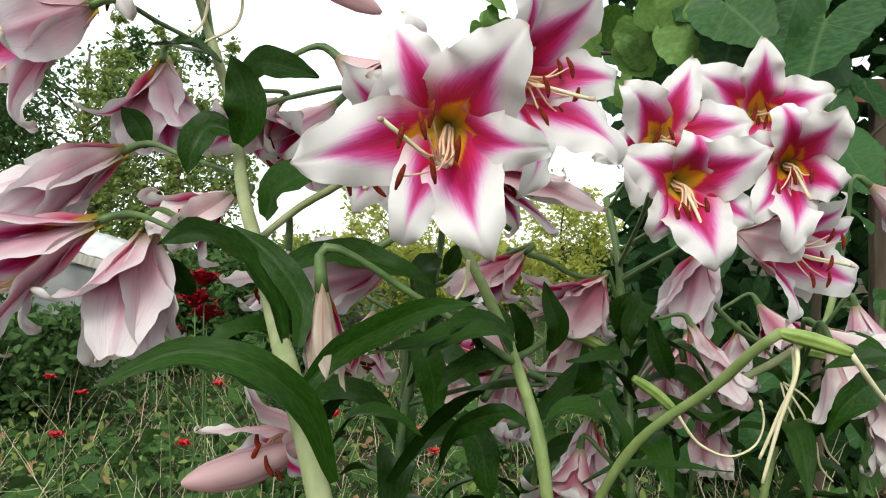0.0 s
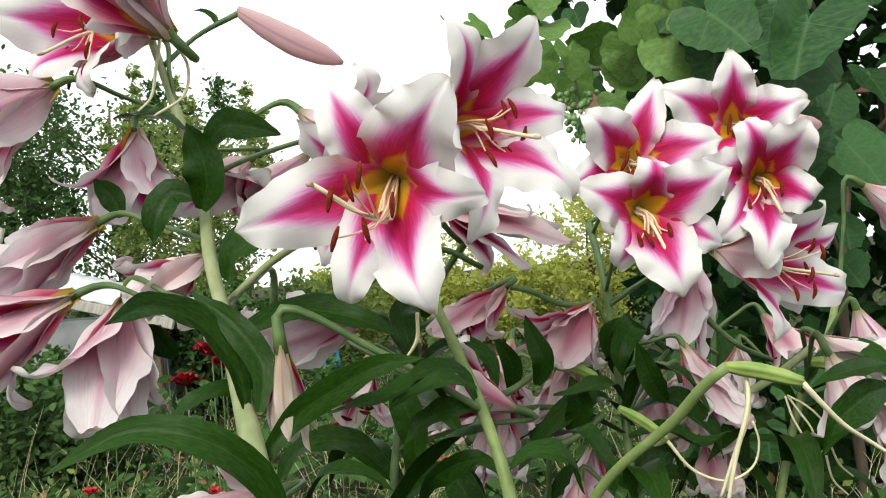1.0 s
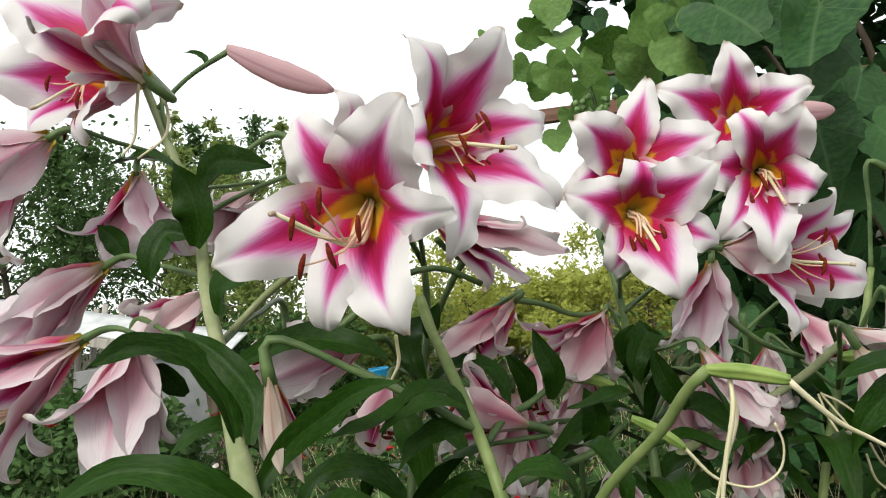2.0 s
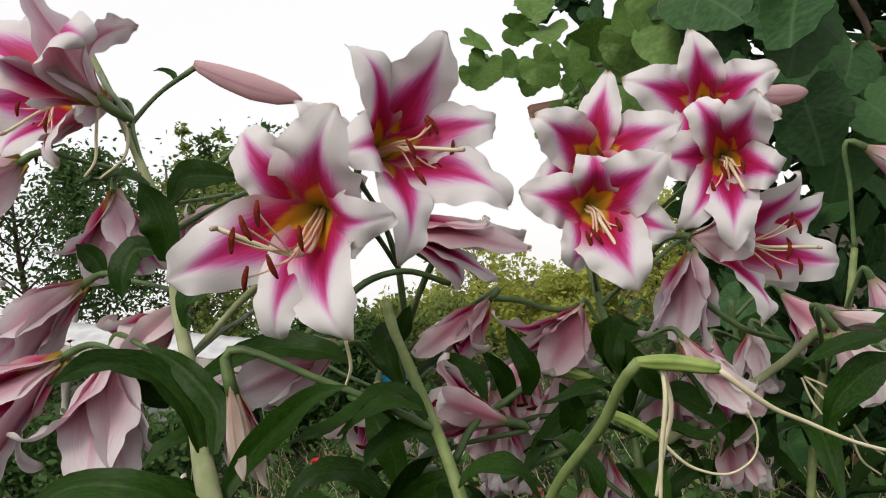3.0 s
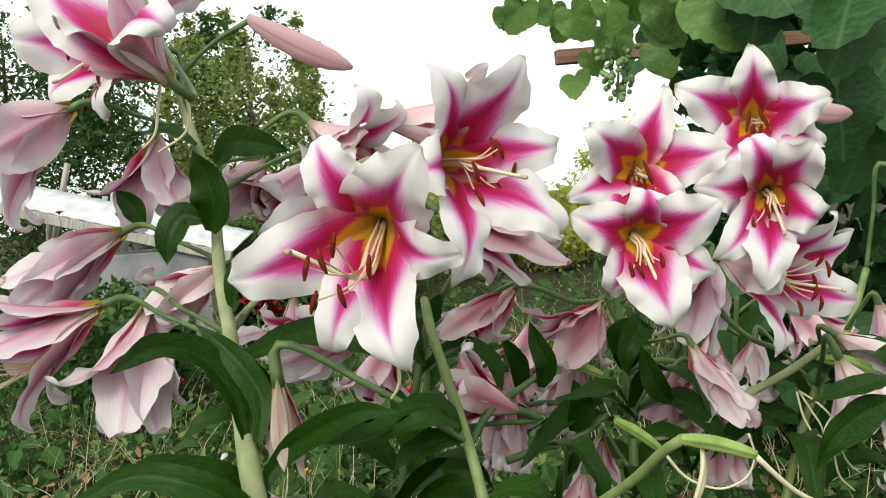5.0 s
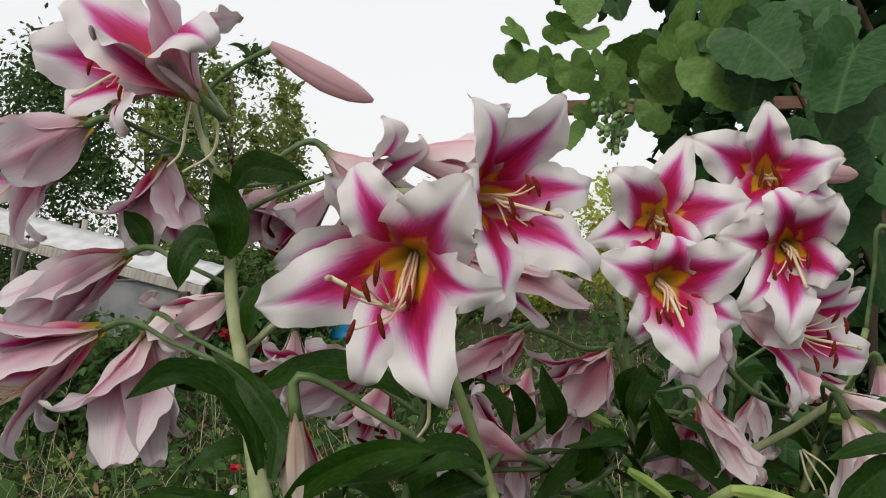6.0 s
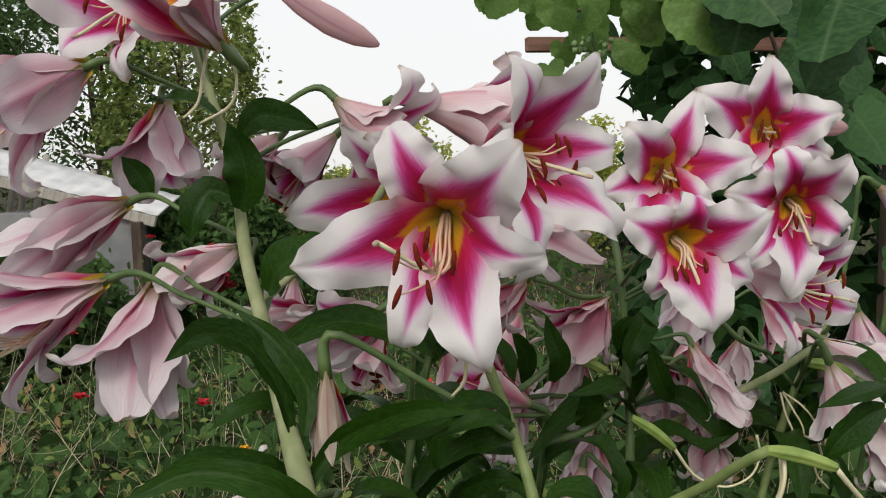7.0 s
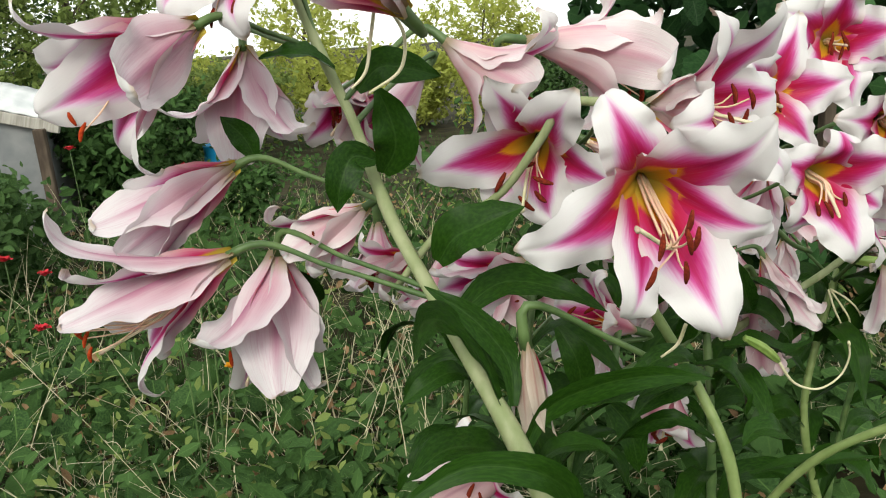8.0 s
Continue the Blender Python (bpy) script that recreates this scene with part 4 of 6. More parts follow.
def barrel(x, y, r, h):
    """A plastic barrel with ribs and a lid rim."""
    ob = tagged(new("barrel"), "bright blue plastic barrel standing among the weeds", "barrel")
    rows, m = [(0.0, 0.86), (0.04, 0.93), (0.3, 1.0), (0.33, 1.04), (0.36, 1.0), (0.62, 1.0), (0.65, 1.04), (0.68, 1.0), (0.95, 0.93), (0.97, 0.97), (1.0, 0.97), (1.0, 0.88), (0.97, 0.86)], 28
    a = np.linspace(0, 2 * np.pi, m, endpoint=False)
    V = [(q * r * math.cos(t), q * r * math.sin(t), zz * h) for zz, q in rows for t in a]
    Fc = [(i * m + j, i * m + (j + 1) % m, (i + 1) * m + (j + 1) % m, (i + 1) * m + j) for i in range(len(rows) - 1) for j in range(m)]
    Fc += [tuple(range(m))[::-1], tuple((len(rows) - 1) * m + j for j in range(m))]
    part("body", mesh("body", V, Fc, M_BLUE), ob)
    part("bung", tube("bung", [(r * 0.5, 0, h * 0.965), (r * 0.5, 0, h * 0.98), (r * 0.5, 0, h * 1.0)], [0.03, 0.03], M_BLUE, 4, 12), ob)
    ob.location = (x, y, 0)


barrel(-1.43, 7.5, 0.17, 0.56)

# ---- grape vine on its trellis ----


def vine_leaf_mesh(seed, mat, notch=0.20, lobe=1.0):
    """A lobed, toothed vine leaf of about one metre, to be scaled, with thickness."""
    rng = np.random.RandomState(seed)
    m = 40
    a = np.linspace(-np.pi, np.pi, m, endpoint=False)
    lobes = 0.41 + 0.10 * lobe * np.cos(a) + 0.055 * lobe * np.cos(3 * a) + 0.03 * lobe * np.cos(5 * a) * (0.7 + 0.3 * np.cos(a)) - notch * np.exp(-((np.abs(a) - np.pi) / 0.32) ** 2)
    teeth = 1 + 0.022 * np.where(np.arange(m) % 2 == 0, 1, -1) + 0.018 * rng.randn(m)
    rad = lobes * teeth
    V, U = [(0, 0, 0)], [(0.5, 0.5)]
    wob = rng.rand(3) * 6.28
    for f in (0.5, 1.0):
        for t, r in zip(a, rad):
            x, y = f * r * math.sin(t), f * r * math.cos(t)
            z = 0.12 * abs(x) * (0.5 + f) - 0.16 * (x * x + y * y) - 0.20 * max(y, 0) ** 2 + 0.022 * f * math.sin(5 * t + wob[0]) + 0.035 * f * math.sin(2 * t + wob[1])
            V.append((x, y, z))
            U.append((0.5 + x, 0.5 + y))
    top = len(V)
    V += [(x, y, z - 0.006) for x, y, z in V[:]]
    V += V[1 + m : top] + V[top + 1 + m :]
    U = U * 2 + U[1 + m :] * 2
    edge = 2 * top
    Fc = []
    for j in range(m):
        k = (j + 1) % m
        Fc += [(0, 1 + k, 1 + j), (1 + j, 1 + k, 1 + m + k, 1 + m + j)]
        Fc += [(top, top + 1 + j, top + 1 + k), (top + 1 + j, top + 1 + m + j, top + 1 + m + k, top + 1 + k)]
        Fc.append((edge + j, edge + k, edge + m + k, edge + m + j))
    return mesh("leaf", V, Fc, mat, U)


VINE_LEAVES = [vine_leaf_mesh(s, M_VINE) for s in range(5)]
BACKLIT_LEAVES = [vine_leaf_mesh(s + 5, M_VINE_BACKLIT, 0.15, 0.75) for s in range(5)]
vine = tagged(new("grape_vine"), "large grape vine with broad green leaves climbing its trellis", "vine")


def vine_leaf(p, size, seed):
    """One leaf that hangs from its stalk, facing out and down from the trellis."""
    rng = np.random.RandomState(seed)
    # the left spray before the sky takes the painted backlit colour and rounder leaves
    backlit = p[0] < 0.6 and p[1] < 2.3
    ob = part("leaf", (BACKLIT_LEAVES if backlit else VINE_LEAVES)[seed % 5], vine)
    loose = 0.45 if backlit else 0.62
    size = size * (1.02 if backlit else 0.95)
    f = (rng.randn() * loose - 0.15, -0.9 + rng.randn() * 0.3, (0.25 if backlit else 0.5) + rng.randn() * loose)
    z = Vector(f).normalized()
    down = Vector((rng.randn() * 0.6, -0.2 + rng.randn() * 0.3, -1.0))
    y = (down - z * down.dot(z)).normalized()
    x = y.cross(z)
    ob.matrix_basis = Matrix.Translation(Vector(p)) @ Matrix((x, y, z)).transposed().to_4x4() @ Matrix.Diagonal((size, size, size, 1))


vine_leaf((0.138, 1.981, 1.815), 0.11, 0)
vine_leaf((0.158, 1.987, 1.745), 0.13, 1)
vine_leaf((0.251, 1.993, 1.822), 0.11, 2)
vine_leaf((0.235, 1.996, 1.733), 0.11, 3)
vine_leaf((0.290, 1.954, 1.703), 0.13, 4)
vine_leaf((0.334, 2.003, 1.802), 0.14, 5)
vine_leaf((0.369, 1.912, 1.701), 0.13, 7)
vine_leaf((0.446, 1.919, 1.720), 0.15, 8)
vine_leaf((0.505, 1.877, 1.688), 0.16, 9)
vine_leaf((0.554, 1.829, 1.751), 0.18, 11)
vine_leaf((0.630, 1.736, 1.745), 0.21, 12)
vine_leaf((0.726, 1.648, 1.718), 0.23, 13)
vine_leaf((0.837, 1.663, 1.663), 0.25, 14)
vine_leaf((0.741, 1.601, 1.684), 0.23, 15)
vine_leaf((0.844, 1.778, 1.417), 0.25, 16)
vine_leaf((0.847, 1.976, 1.495), 0.21, 17)
vine_leaf((0.292, 2.113, 1.563), 0.11, 18)
vine_leaf((0.637, 1.940, 1.730), 0.21, 20)
vine_leaf((0.732, 1.852, 1.683), 0.23, 21)
vine_leaf((0.323, 1.997, 1.889), 0.14, 22)
vine_leaf((0.400, 2.068, 1.667), 0.13, 23)
vine_leaf((1.064, 1.996, 1.557), 0.23, 24)
vine_leaf((0.982, 2.000, 1.312), 0.23, 25)
vine_leaf((1.041, 1.902, 1.396), 0.23, 26)
vine_leaf((0.774, 1.500, 1.603), 0.28, 60)
vine_leaf((0.621, 1.600, 1.669), 0.23, 61)
vine_leaf((0.571, 1.700, 1.637), 0.21, 62)
vine_leaf((0.575, 1.716, 1.719), 0.23, 64)
vine_leaf((0.652, 1.621, 1.663), 0.25, 65)
vine_leaf((0.781, 1.529, 1.584), 0.28, 66)
vine_leaf((0.122, 1.986, 1.735), 0.11, 67)
vine_leaf((0.495, 1.900, 1.652), 0.14, 68)
vine_leaf((0.403, 2.205, 1.686), 0.13, 69)
vine_leaf((0.545, 2.217, 1.634), 0.14, 71)
vine_leaf((0.623, 2.175, 1.650), 0.16, 72)
vine_leaf((0.726, 2.186, 1.649), 0.17, 73)
vine_leaf((0.818, 2.195, 1.625), 0.18, 74)
vine_leaf((0.129, 2.131, 1.786), 0.11, 75)
vine_leaf((0.287, 2.196, 1.753), 0.13, 76)
vine_leaf((0.356, 2.247, 1.643), 0.10, 77)

rng_v = np.random.RandomState(77)
count = 0
while count < 230:
    y = 2.1 + 1.8 * rng_v.rand() ** 1.2
    az = radians(9.5 + 36 * rng_v.rand())
    el = radians(-16 + 46 * rng_v.rand())
    if az < radians(15.5) and el < radians(9):
        continue
    p = (y * math.tan(az), y, 1.17 + y * math.tan(el))
    if p[2] < 0.1:
        continue
    vine_leaf(p, (0.10 + 0.13 * rng_v.rand()), 100 + count)
    count += 1
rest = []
# unseen canopy over the vine, added to keep sky light off it
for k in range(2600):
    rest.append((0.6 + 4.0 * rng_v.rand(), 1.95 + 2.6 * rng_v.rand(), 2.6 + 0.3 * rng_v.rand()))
# leaves behind the outer ones, their colour darkened to give shaded gaps
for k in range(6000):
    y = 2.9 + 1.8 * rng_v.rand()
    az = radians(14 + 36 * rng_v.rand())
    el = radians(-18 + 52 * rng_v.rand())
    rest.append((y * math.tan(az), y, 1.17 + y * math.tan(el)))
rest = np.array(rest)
tagged(part("shade_leaves", scatter_leaves("shade_leaves", rest[rest[:, 2] > 0.05], 0.12, M_VINE_SHADE, 78, long=1.1), vine, "deeper vine foliage with shade in its colour and an added canopy"), kind="stuff")
for k, pts in enumerate(([(1.5, 2.9, 0), (1.45, 2.85, 0.9), (1.5, 2.8, 1.8), (1.2, 2.7, 2.4)], [(1.5, 2.85, 1.0), (1.2, 2.6, 1.5), (0.9, 2.4, 1.9), (0.4, 2.3, 2.05)], [(1.45, 2.8, 1.4), (1.9, 2.6, 1.9), (2.3, 2.5, 2.3)], [(0.95, 2.45, 1.85), (0.55, 2.3, 1.75), (0.2, 2.25, 1.78)])):
    part("cane", tube("cane", pts, [0.022, 0.016, 0.008] if k == 0 else [0.009, 0.007, 0.003], M_BARK, 20, 8), vine, "brown twisting cane")


def grapes(p, n, r, seed):
    rng = np.random.RandomState(seed)
    bunch = part("bunch_stalk", tube("bunch_stalk", [tuple(np.array(p) + (0, 0, 0.05)), tuple(np.array(p) + (0.01, 0, -0.03)), tuple(np.array(p) + (0, 0, -0.11))], [0.003, 0.002], M_STEM_DARK, 8, 6), vine, "thin green stalk carrying small unripe grapes")
    bm = bmesh.new()
    bmesh.ops.create_icosphere(bm, subdivisions=2, radius=1)
    me = bpy.data.meshes.new("grape")
    bm.to_mesh(me)
    bm.free()
    me.materials.append(M_GRAPE)
    me.polygons.foreach_set("use_smooth", [True] * len(me.polygons))
    for k in range(n):
        t = (k + 0.5) / n
        w = 0.045 * (1 - 0.6 * t)
        g = part("grape", me, bunch)
        s = r * rng.uniform(0.8, 1.15)
        a = rng.rand() * 6.28
        g.matrix_basis = Matrix.Translation((p[0] + w * math.cos(a), p[1] + w * math.sin(a), p[2] + 0.03 - 0.13 * t)) @ Matrix.Diagonal((s, s, s * 1.05, 1))


grapes((0.386, 2.003, 1.588), 34, 0.0085, 0)
grapes((0.390, 2.019, 1.624), 10, 0.0085, 1)
grapes((0.424, 2.117, 1.615), 14, 0.0085, 2)

trellis = tagged(new("trellis"), "weathered red-brown wooden trellis board on grey posts", "trellis")
b = part("board", box_mesh("board", (2.03, 0.028, 0.045), M_PLANK, 0.003), trellis, "red-brown weathered board")
b.matrix_basis = pose(1.219, 2.690, 1.708, 0, -2, 18.8)
for k in (1.55, 1.97):
    q = part("post", box_mesh("post", (0.05, 0.05, 1.81), M_BARK, 0.004), trellis)
    q.location = (0.260 + k * 0.946, 2.412 + k * 0.323, 0.904)

# ---- lily plants ----
plant_a = lily_plant("tall lily plant with many pink flowers and one closed bud")
plant_b = lily_plant("bare-topped lily plant with a green stem and broad leaves")
plant_c = lily_plant("lily plant carrying a cluster of open white and magenta flowers")
plant_d = lily_plant("lily plant with drooping pale pink flowers beside the vine")
plant_e = lily_plant("lily plant with faded drooping pink flowers")
plant_g = lily_plant("bent lily stalk ending in a green seed pod")
stem(plant_a, [(-0.332, 0.889, 1.566), (-0.313, 0.883, 1.515), (-0.286, 0.865, 1.440), (-0.257, 0.843, 1.358), (-0.235, 0.831, 1.298), (-0.221, 0.791, 1.248), (-0.205, 0.750, 1.199), (-0.181, 0.703, 1.150), (-0.155, 0.645, 1.098), (-0.130, 0.593, 1.047), (-0.097, 0.549, 0.950), (-0.069, 0.519, 0.751), (-0.046, 0.467, 0.400), (-0.040, 0.460, -0.020)], [0.0045, 0.0055, 0.008, 0.0098, 0.0105, 0.011, 0.012])
stem(plant_b, [(0.011, 0.756, 1.165), (0.019, 0.724, 1.140), (0.033, 0.688, 1.108), (0.046, 0.659, 1.075), (0.057, 0.637, 1.044), (0.068, 0.611, 1.004), (0.078, 0.592, 0.918), (0.087, 0.586, 0.701), (0.099, 0.537, 0.400), (0.100, 0.530, -0.020)], [0.0045, 0.0053, 0.0058, 0.0062, 0.0075, 0.009], M_STEM_GREEN)
stem(plant_c, [(0.233, 1.073, 1.221), (0.240, 1.037, 1.145), (0.243, 1.018, 1.045), (0.244, 0.996, 0.958), (0.240, 0.968, 0.853), (0.243, 0.958, 0.599), (0.230, 0.950, -0.020)], [0.005, 0.006, 0.0085, 0.010], M_STEM_DARK)
stem(plant_d, [(0.643, 1.206, 1.105), (0.605, 1.180, 1.026), (0.529, 1.119, 0.948), (0.487, 1.089, 0.867), (0.457, 1.068, 0.785), (0.501, 1.055, 0.499), (0.500, 1.050, -0.020)], [0.005, 0.006, 0.008, 0.010], M_STEM_GREEN)
stem(plant_e, [(-0.001, 0.940, 1.205), (-0.008, 0.949, 1.140), (-0.029, 0.922, 1.046), (-0.054, 0.894, 0.932), (0.033, 0.933, 0.499), (0.030, 0.930, -0.020)], [0.004, 0.006, 0.008, 0.010], M_STEM_DARK)
stem(plant_g, [(0.215, 0.493, 1.093), (0.206, 0.501, 1.084), (0.190, 0.530, 1.055), (0.144, 0.576, 1.001), (0.094, 0.639, 0.850), (0.059, 0.650, 0.450), (0.050, 0.650, -0.020)], [0.0036, 0.0040, 0.0046, 0.007], M_STEM_GREEN)
shaped_lily(plant_a, (-0.002, 0.641, 1.254), (-0.09, -0.97, -0.22), [(-0.124, 0.575, 1.215, 0.066, 0.020, 30), (-0.046, 0.592, 1.322, 0.052, 0.022, 140), (0.048, 0.520, 1.303, 0.074, 0.010, 40), (0.067, 0.550, 1.225, 0.050, 0.020, 70), (0.023, 0.533, 1.142, 0.068, 0.018, 20), (-0.039, 0.566, 1.153, 0.048, 0.018, 60)], (-0.013, 0.707, 1.310), M_OUT_WHITE, 1, 0.06, 0.085, [(-0.039, 0.525, 1.200), (-0.016, 0.519, 1.204), (-0.038, 0.511, 1.227), (-0.023, 0.500, 1.232), (-0.017, 0.513, 1.242), (0.002, 0.540, 1.222)], (-0.26, -0.92, -0.10), 0.118, pistil=(-0.052, 0.519, 1.239), knee=(-0.009, 0.556, 1.214))
shaped_lily(plant_e, (0.033, 0.704, 1.302), (0.68, -0.73, 0.02), [(0.058, 0.617, 1.378, 0.050, 0.010, 70), (0.131, 0.653, 1.387, 0.072, 0.012, 0), (0.157, 0.706, 1.306, 0.052, 0.015, 60), (0.153, 0.677, 1.228, 0.070, 0.012, 30), (0.058, 0.624, 1.193, 0.050, 0.030, 30), (0.023, 0.617, 1.294, 0.062, 0.045, 60)], (-0.001, 0.940, 1.205), M_OUT_WHITE, 2, 0.06, 0.085, (), (0.82, -0.52, -0.20), 0.088)
shaped_lily(plant_c, (0.228, 0.765, 1.217), (0.12, -0.97, -0.12), [(0.167, 0.721, 1.241, 0.052, 0.014, 20), (0.241, 0.720, 1.259, 0.044, 0.018, 200), (0.302, 0.704, 1.245, 0.060, 0.010, 20), (0.301, 0.734, 1.175, 0.044, 0.016, 60), (0.252, 0.705, 1.128, 0.066, 0.012, 10), (0.201, 0.736, 1.162, 0.042, 0.018, 90)], (0.241, 1.034, 1.124), M_OUT_WHITE, 3, 0.045, 0.085, (), (0.15, -0.70, -0.70), 0.064)
shaped_lily(plant_c, (0.437, 1.053, 1.336), (-0.20, -0.97, 0.06), [(0.425, 0.990, 1.430, 0.058, 0.010, 0), (0.329, 0.991, 1.385, 0.072, 0.012, 20), (0.362, 0.989, 1.268, 0.055, 0.012, 20), (0.451, 0.999, 1.243, 0.070, 0.012, 20), (0.509, 1.000, 1.298, 0.055, 0.012, 20), (0.510, 0.977, 1.354, 0.072, 0.012, 30)], (0.233, 1.073, 1.221), M_OUT_WHITE, 4, 0.05, 0.085, (), (-0.10, -0.95, -0.10), 0.042)
shaped_lily(plant_c, (0.396, 0.878, 1.248), (-0.10, -0.98, -0.10), [(0.365, 0.808, 1.303, 0.044, 0.014, 200), (0.418, 0.777, 1.293, 0.064, 0.008, 20), (0.431, 0.812, 1.213, 0.048, 0.016, 150), (0.363, 0.789, 1.150, 0.060, 0.010, 40), (0.327, 0.816, 1.179, 0.044, 0.014, 60), (0.310, 0.829, 1.258, 0.060, 0.012, 20)], (0.240, 1.037, 1.145), M_OUT_WHITE, 5, 0.055, 0.085, (), (-0.15, -0.85, -0.50), 0.076)
shaped_lily(plant_c, (0.259, 0.917, 1.281), (-0.12, -0.97, 0.10), [(0.297, 0.892, 1.377, 0.050, 0.010, 0), (0.202, 0.843, 1.333, 0.066, 0.012, 30), (0.176, 0.886, 1.255, 0.046, 0.014, 10), (0.218, 0.864, 1.200, 0.062, 0.012, 20), (0.312, 0.869, 1.215, 0.046, 0.012, 20), (0.362, 0.878, 1.298, 0.066, 0.012, 20)], (0.235, 1.066, 1.205), M_OUT_WHITE, 6, 0.05, 0.085, (), (0.0, -0.95, -0.15), 0.042)
shaped_lily(plant_c, (0.348, 0.904, 1.169), (0.70, -0.62, -0.30), [(0.478, 0.884, 1.213, 0.062, 0.010, 20), (0.518, 0.951, 1.181, 0.044, 0.014, 150), (0.514, 0.933, 1.105, 0.062, 0.014, 30), (0.472, 0.963, 1.084, 0.044, 0.014, 60), (0.397, 0.858, 1.061, 0.052, 0.012, 40), (0.380, 0.814, 1.159, 0.050, 0.030, 30)], (0.241, 1.029, 1.103), M_OUT_WHITE, 7, 0.06, 0.085, (), (0.86, -0.42, -0.30), 0.115)
shaped_lily(plant_e, (0.021, 0.856, 1.255), (0.80, -0.35, -0.48), [(0.165, 0.779, 1.191, 0.046, 0.012, 10), (0.117, 0.820, 1.163, 0.040, 0.012, 60), (0.076, 0.872, 1.165, 0.038, 0.012, 60), (0.163, 0.866, 1.210, 0.038, 0.012, 60), (0.127, 0.806, 1.230, 0.038, 0.012, 40)], (-0.001, 0.940, 1.205), M_OUT_OLD, 8, 0.06, 0.05, (), None, 0.075)
shaped_lily(plant_a, (-0.190, 0.644, 1.397), (-0.62, -0.30, 0.72), [(-0.271, 0.609, 1.447, 0.060, 0.012, 40), (-0.161, 0.567, 1.432, 0.044, 0.020, 230), (-0.173, 0.693, 1.482, 0.052, 0.014, 50), (-0.206, 0.600, 1.511, 0.060, 0.012, 40), (-0.307, 0.650, 1.491, 0.060, 0.012, 40), (-0.281, 0.714, 1.436, 0.052, 0.012, 40)], (-0.316, 0.884, 1.522), M_OUT, 30, 0.06, 0.06, (), (-0.60, -0.30, 0.70), 0.09, label="pink and white lily flower past its best, browning at the throat", stamens=False)
shaped_lily(plant_a, (-0.292, 0.860, 1.474), (-0.62, -0.78, 0.02), [(-0.431, 0.785, 1.486, 0.074, 0.012, 40), (-0.330, 0.773, 1.393, 0.058, 0.012, 60), (-0.401, 0.797, 1.412, 0.056, 0.014, 90), (-0.276, 0.775, 1.464, 0.056, 0.020, 60), (-0.318, 0.772, 1.567, 0.070, 0.012, 40), (-0.393, 0.797, 1.564, 0.056, 0.012, 40)], (-0.264, 0.848, 1.380), M_OUT, 31, 0.06, 0.06, (), (-0.6, -0.78, -0.35), 0.12)
shaped_lily(plant_a, (-0.368, 0.779, 1.402), (-0.84, -0.22, -0.42), [(-0.517, 0.752, 1.428, 0.048, 0.012, 30), (-0.418, 0.695, 1.348, 0.058, 0.004, 50), (-0.426, 0.750, 1.271, 0.050, 0.014, 110), (-0.524, 0.787, 1.334, 0.060, 0.010, 20), (-0.466, 0.839, 1.284, 0.046, 0.012, 60), (-0.529, 0.829, 1.382, 0.060, 0.010, 30)], (-0.262, 0.846, 1.371), M_OUT, 10, 0.075, 0.05, [(-0.489, 0.780, 1.372), (-0.490, 0.780, 1.356), (-0.497, 0.790, 1.346), (-0.497, 0.795, 1.338), (-0.482, 0.770, 1.315), (-0.492, 0.780, 1.330)], (-0.84, -0.14, -0.50), 0.115, True, pistil=(-0.486, 0.785, 1.325), knee=(-0.445, 0.785, 1.358))
shaped_lily(plant_a, (-0.347, 0.925, 1.380), (-0.03, -0.06, -0.99), [(-0.440, 0.893, 1.320, 0.050, 0.016, 40), (-0.368, 0.868, 1.262, 0.066, 0.012, 20), (-0.280, 0.858, 1.292, 0.046, 0.016, 50), (-0.310, 0.975, 1.272, 0.060, 0.010, 30), (-0.360, 1.000, 1.275, 0.050, 0.010, 30), (-0.420, 0.965, 1.278, 0.060, 0.010, 30)], (-0.262, 0.846, 1.371), M_OUT, 32, 0.06, 0.05, (), None, 0.07)
shaped_lily(plant_a, (-0.363, 0.847, 1.260), (-0.90, -0.05, -0.40), [(-0.512, 0.825, 1.218, 0.064, 0.012, 20), (-0.476, 0.878, 1.239, 0.048, 0.014, 160), (-0.476, 0.876, 1.166, 0.060, 0.012, 40), (-0.452, 0.822, 1.141, 0.056, 0.014, 60), (-0.478, 0.800, 1.182, 0.050, 0.012, 60), (-0.490, 0.856, 1.204, 0.050, 0.012, 40)], (-0.213, 0.769, 1.223), M_OUT, 11, 0.085, 0.05, (), None, 0.075)
shaped_lily(plant_a, (-0.372, 0.798, 1.178), (-0.93, -0.08, -0.38), [(-0.537, 0.780, 1.238, 0.040, 0.016, 60), (-0.538, 0.805, 1.175, 0.056, 0.012, 20), (-0.544, 0.775, 1.127, 0.064, 0.010, 20), (-0.471, 0.788, 1.037, 0.050, 0.020, 90), (-0.472, 0.858, 1.058, 0.050, 0.014, 60), (-0.516, 0.822, 1.116, 0.056, 0.012, 40)], (-0.177, 0.695, 1.142), M_OUT, 12, 0.085, 0.05, [(-0.533, 0.800, 1.121), (-0.539, 0.810, 1.126), (-0.522, 0.790, 1.090), (-0.537, 0.820, 1.108), (-0.527, 0.800, 1.104), (-0.530, 0.790, 1.116)], (-0.90, -0.10, -0.46), 0.165, True, pistil=(-0.513, 0.800, 1.088), knee=(-0.466, 0.805, 1.113))
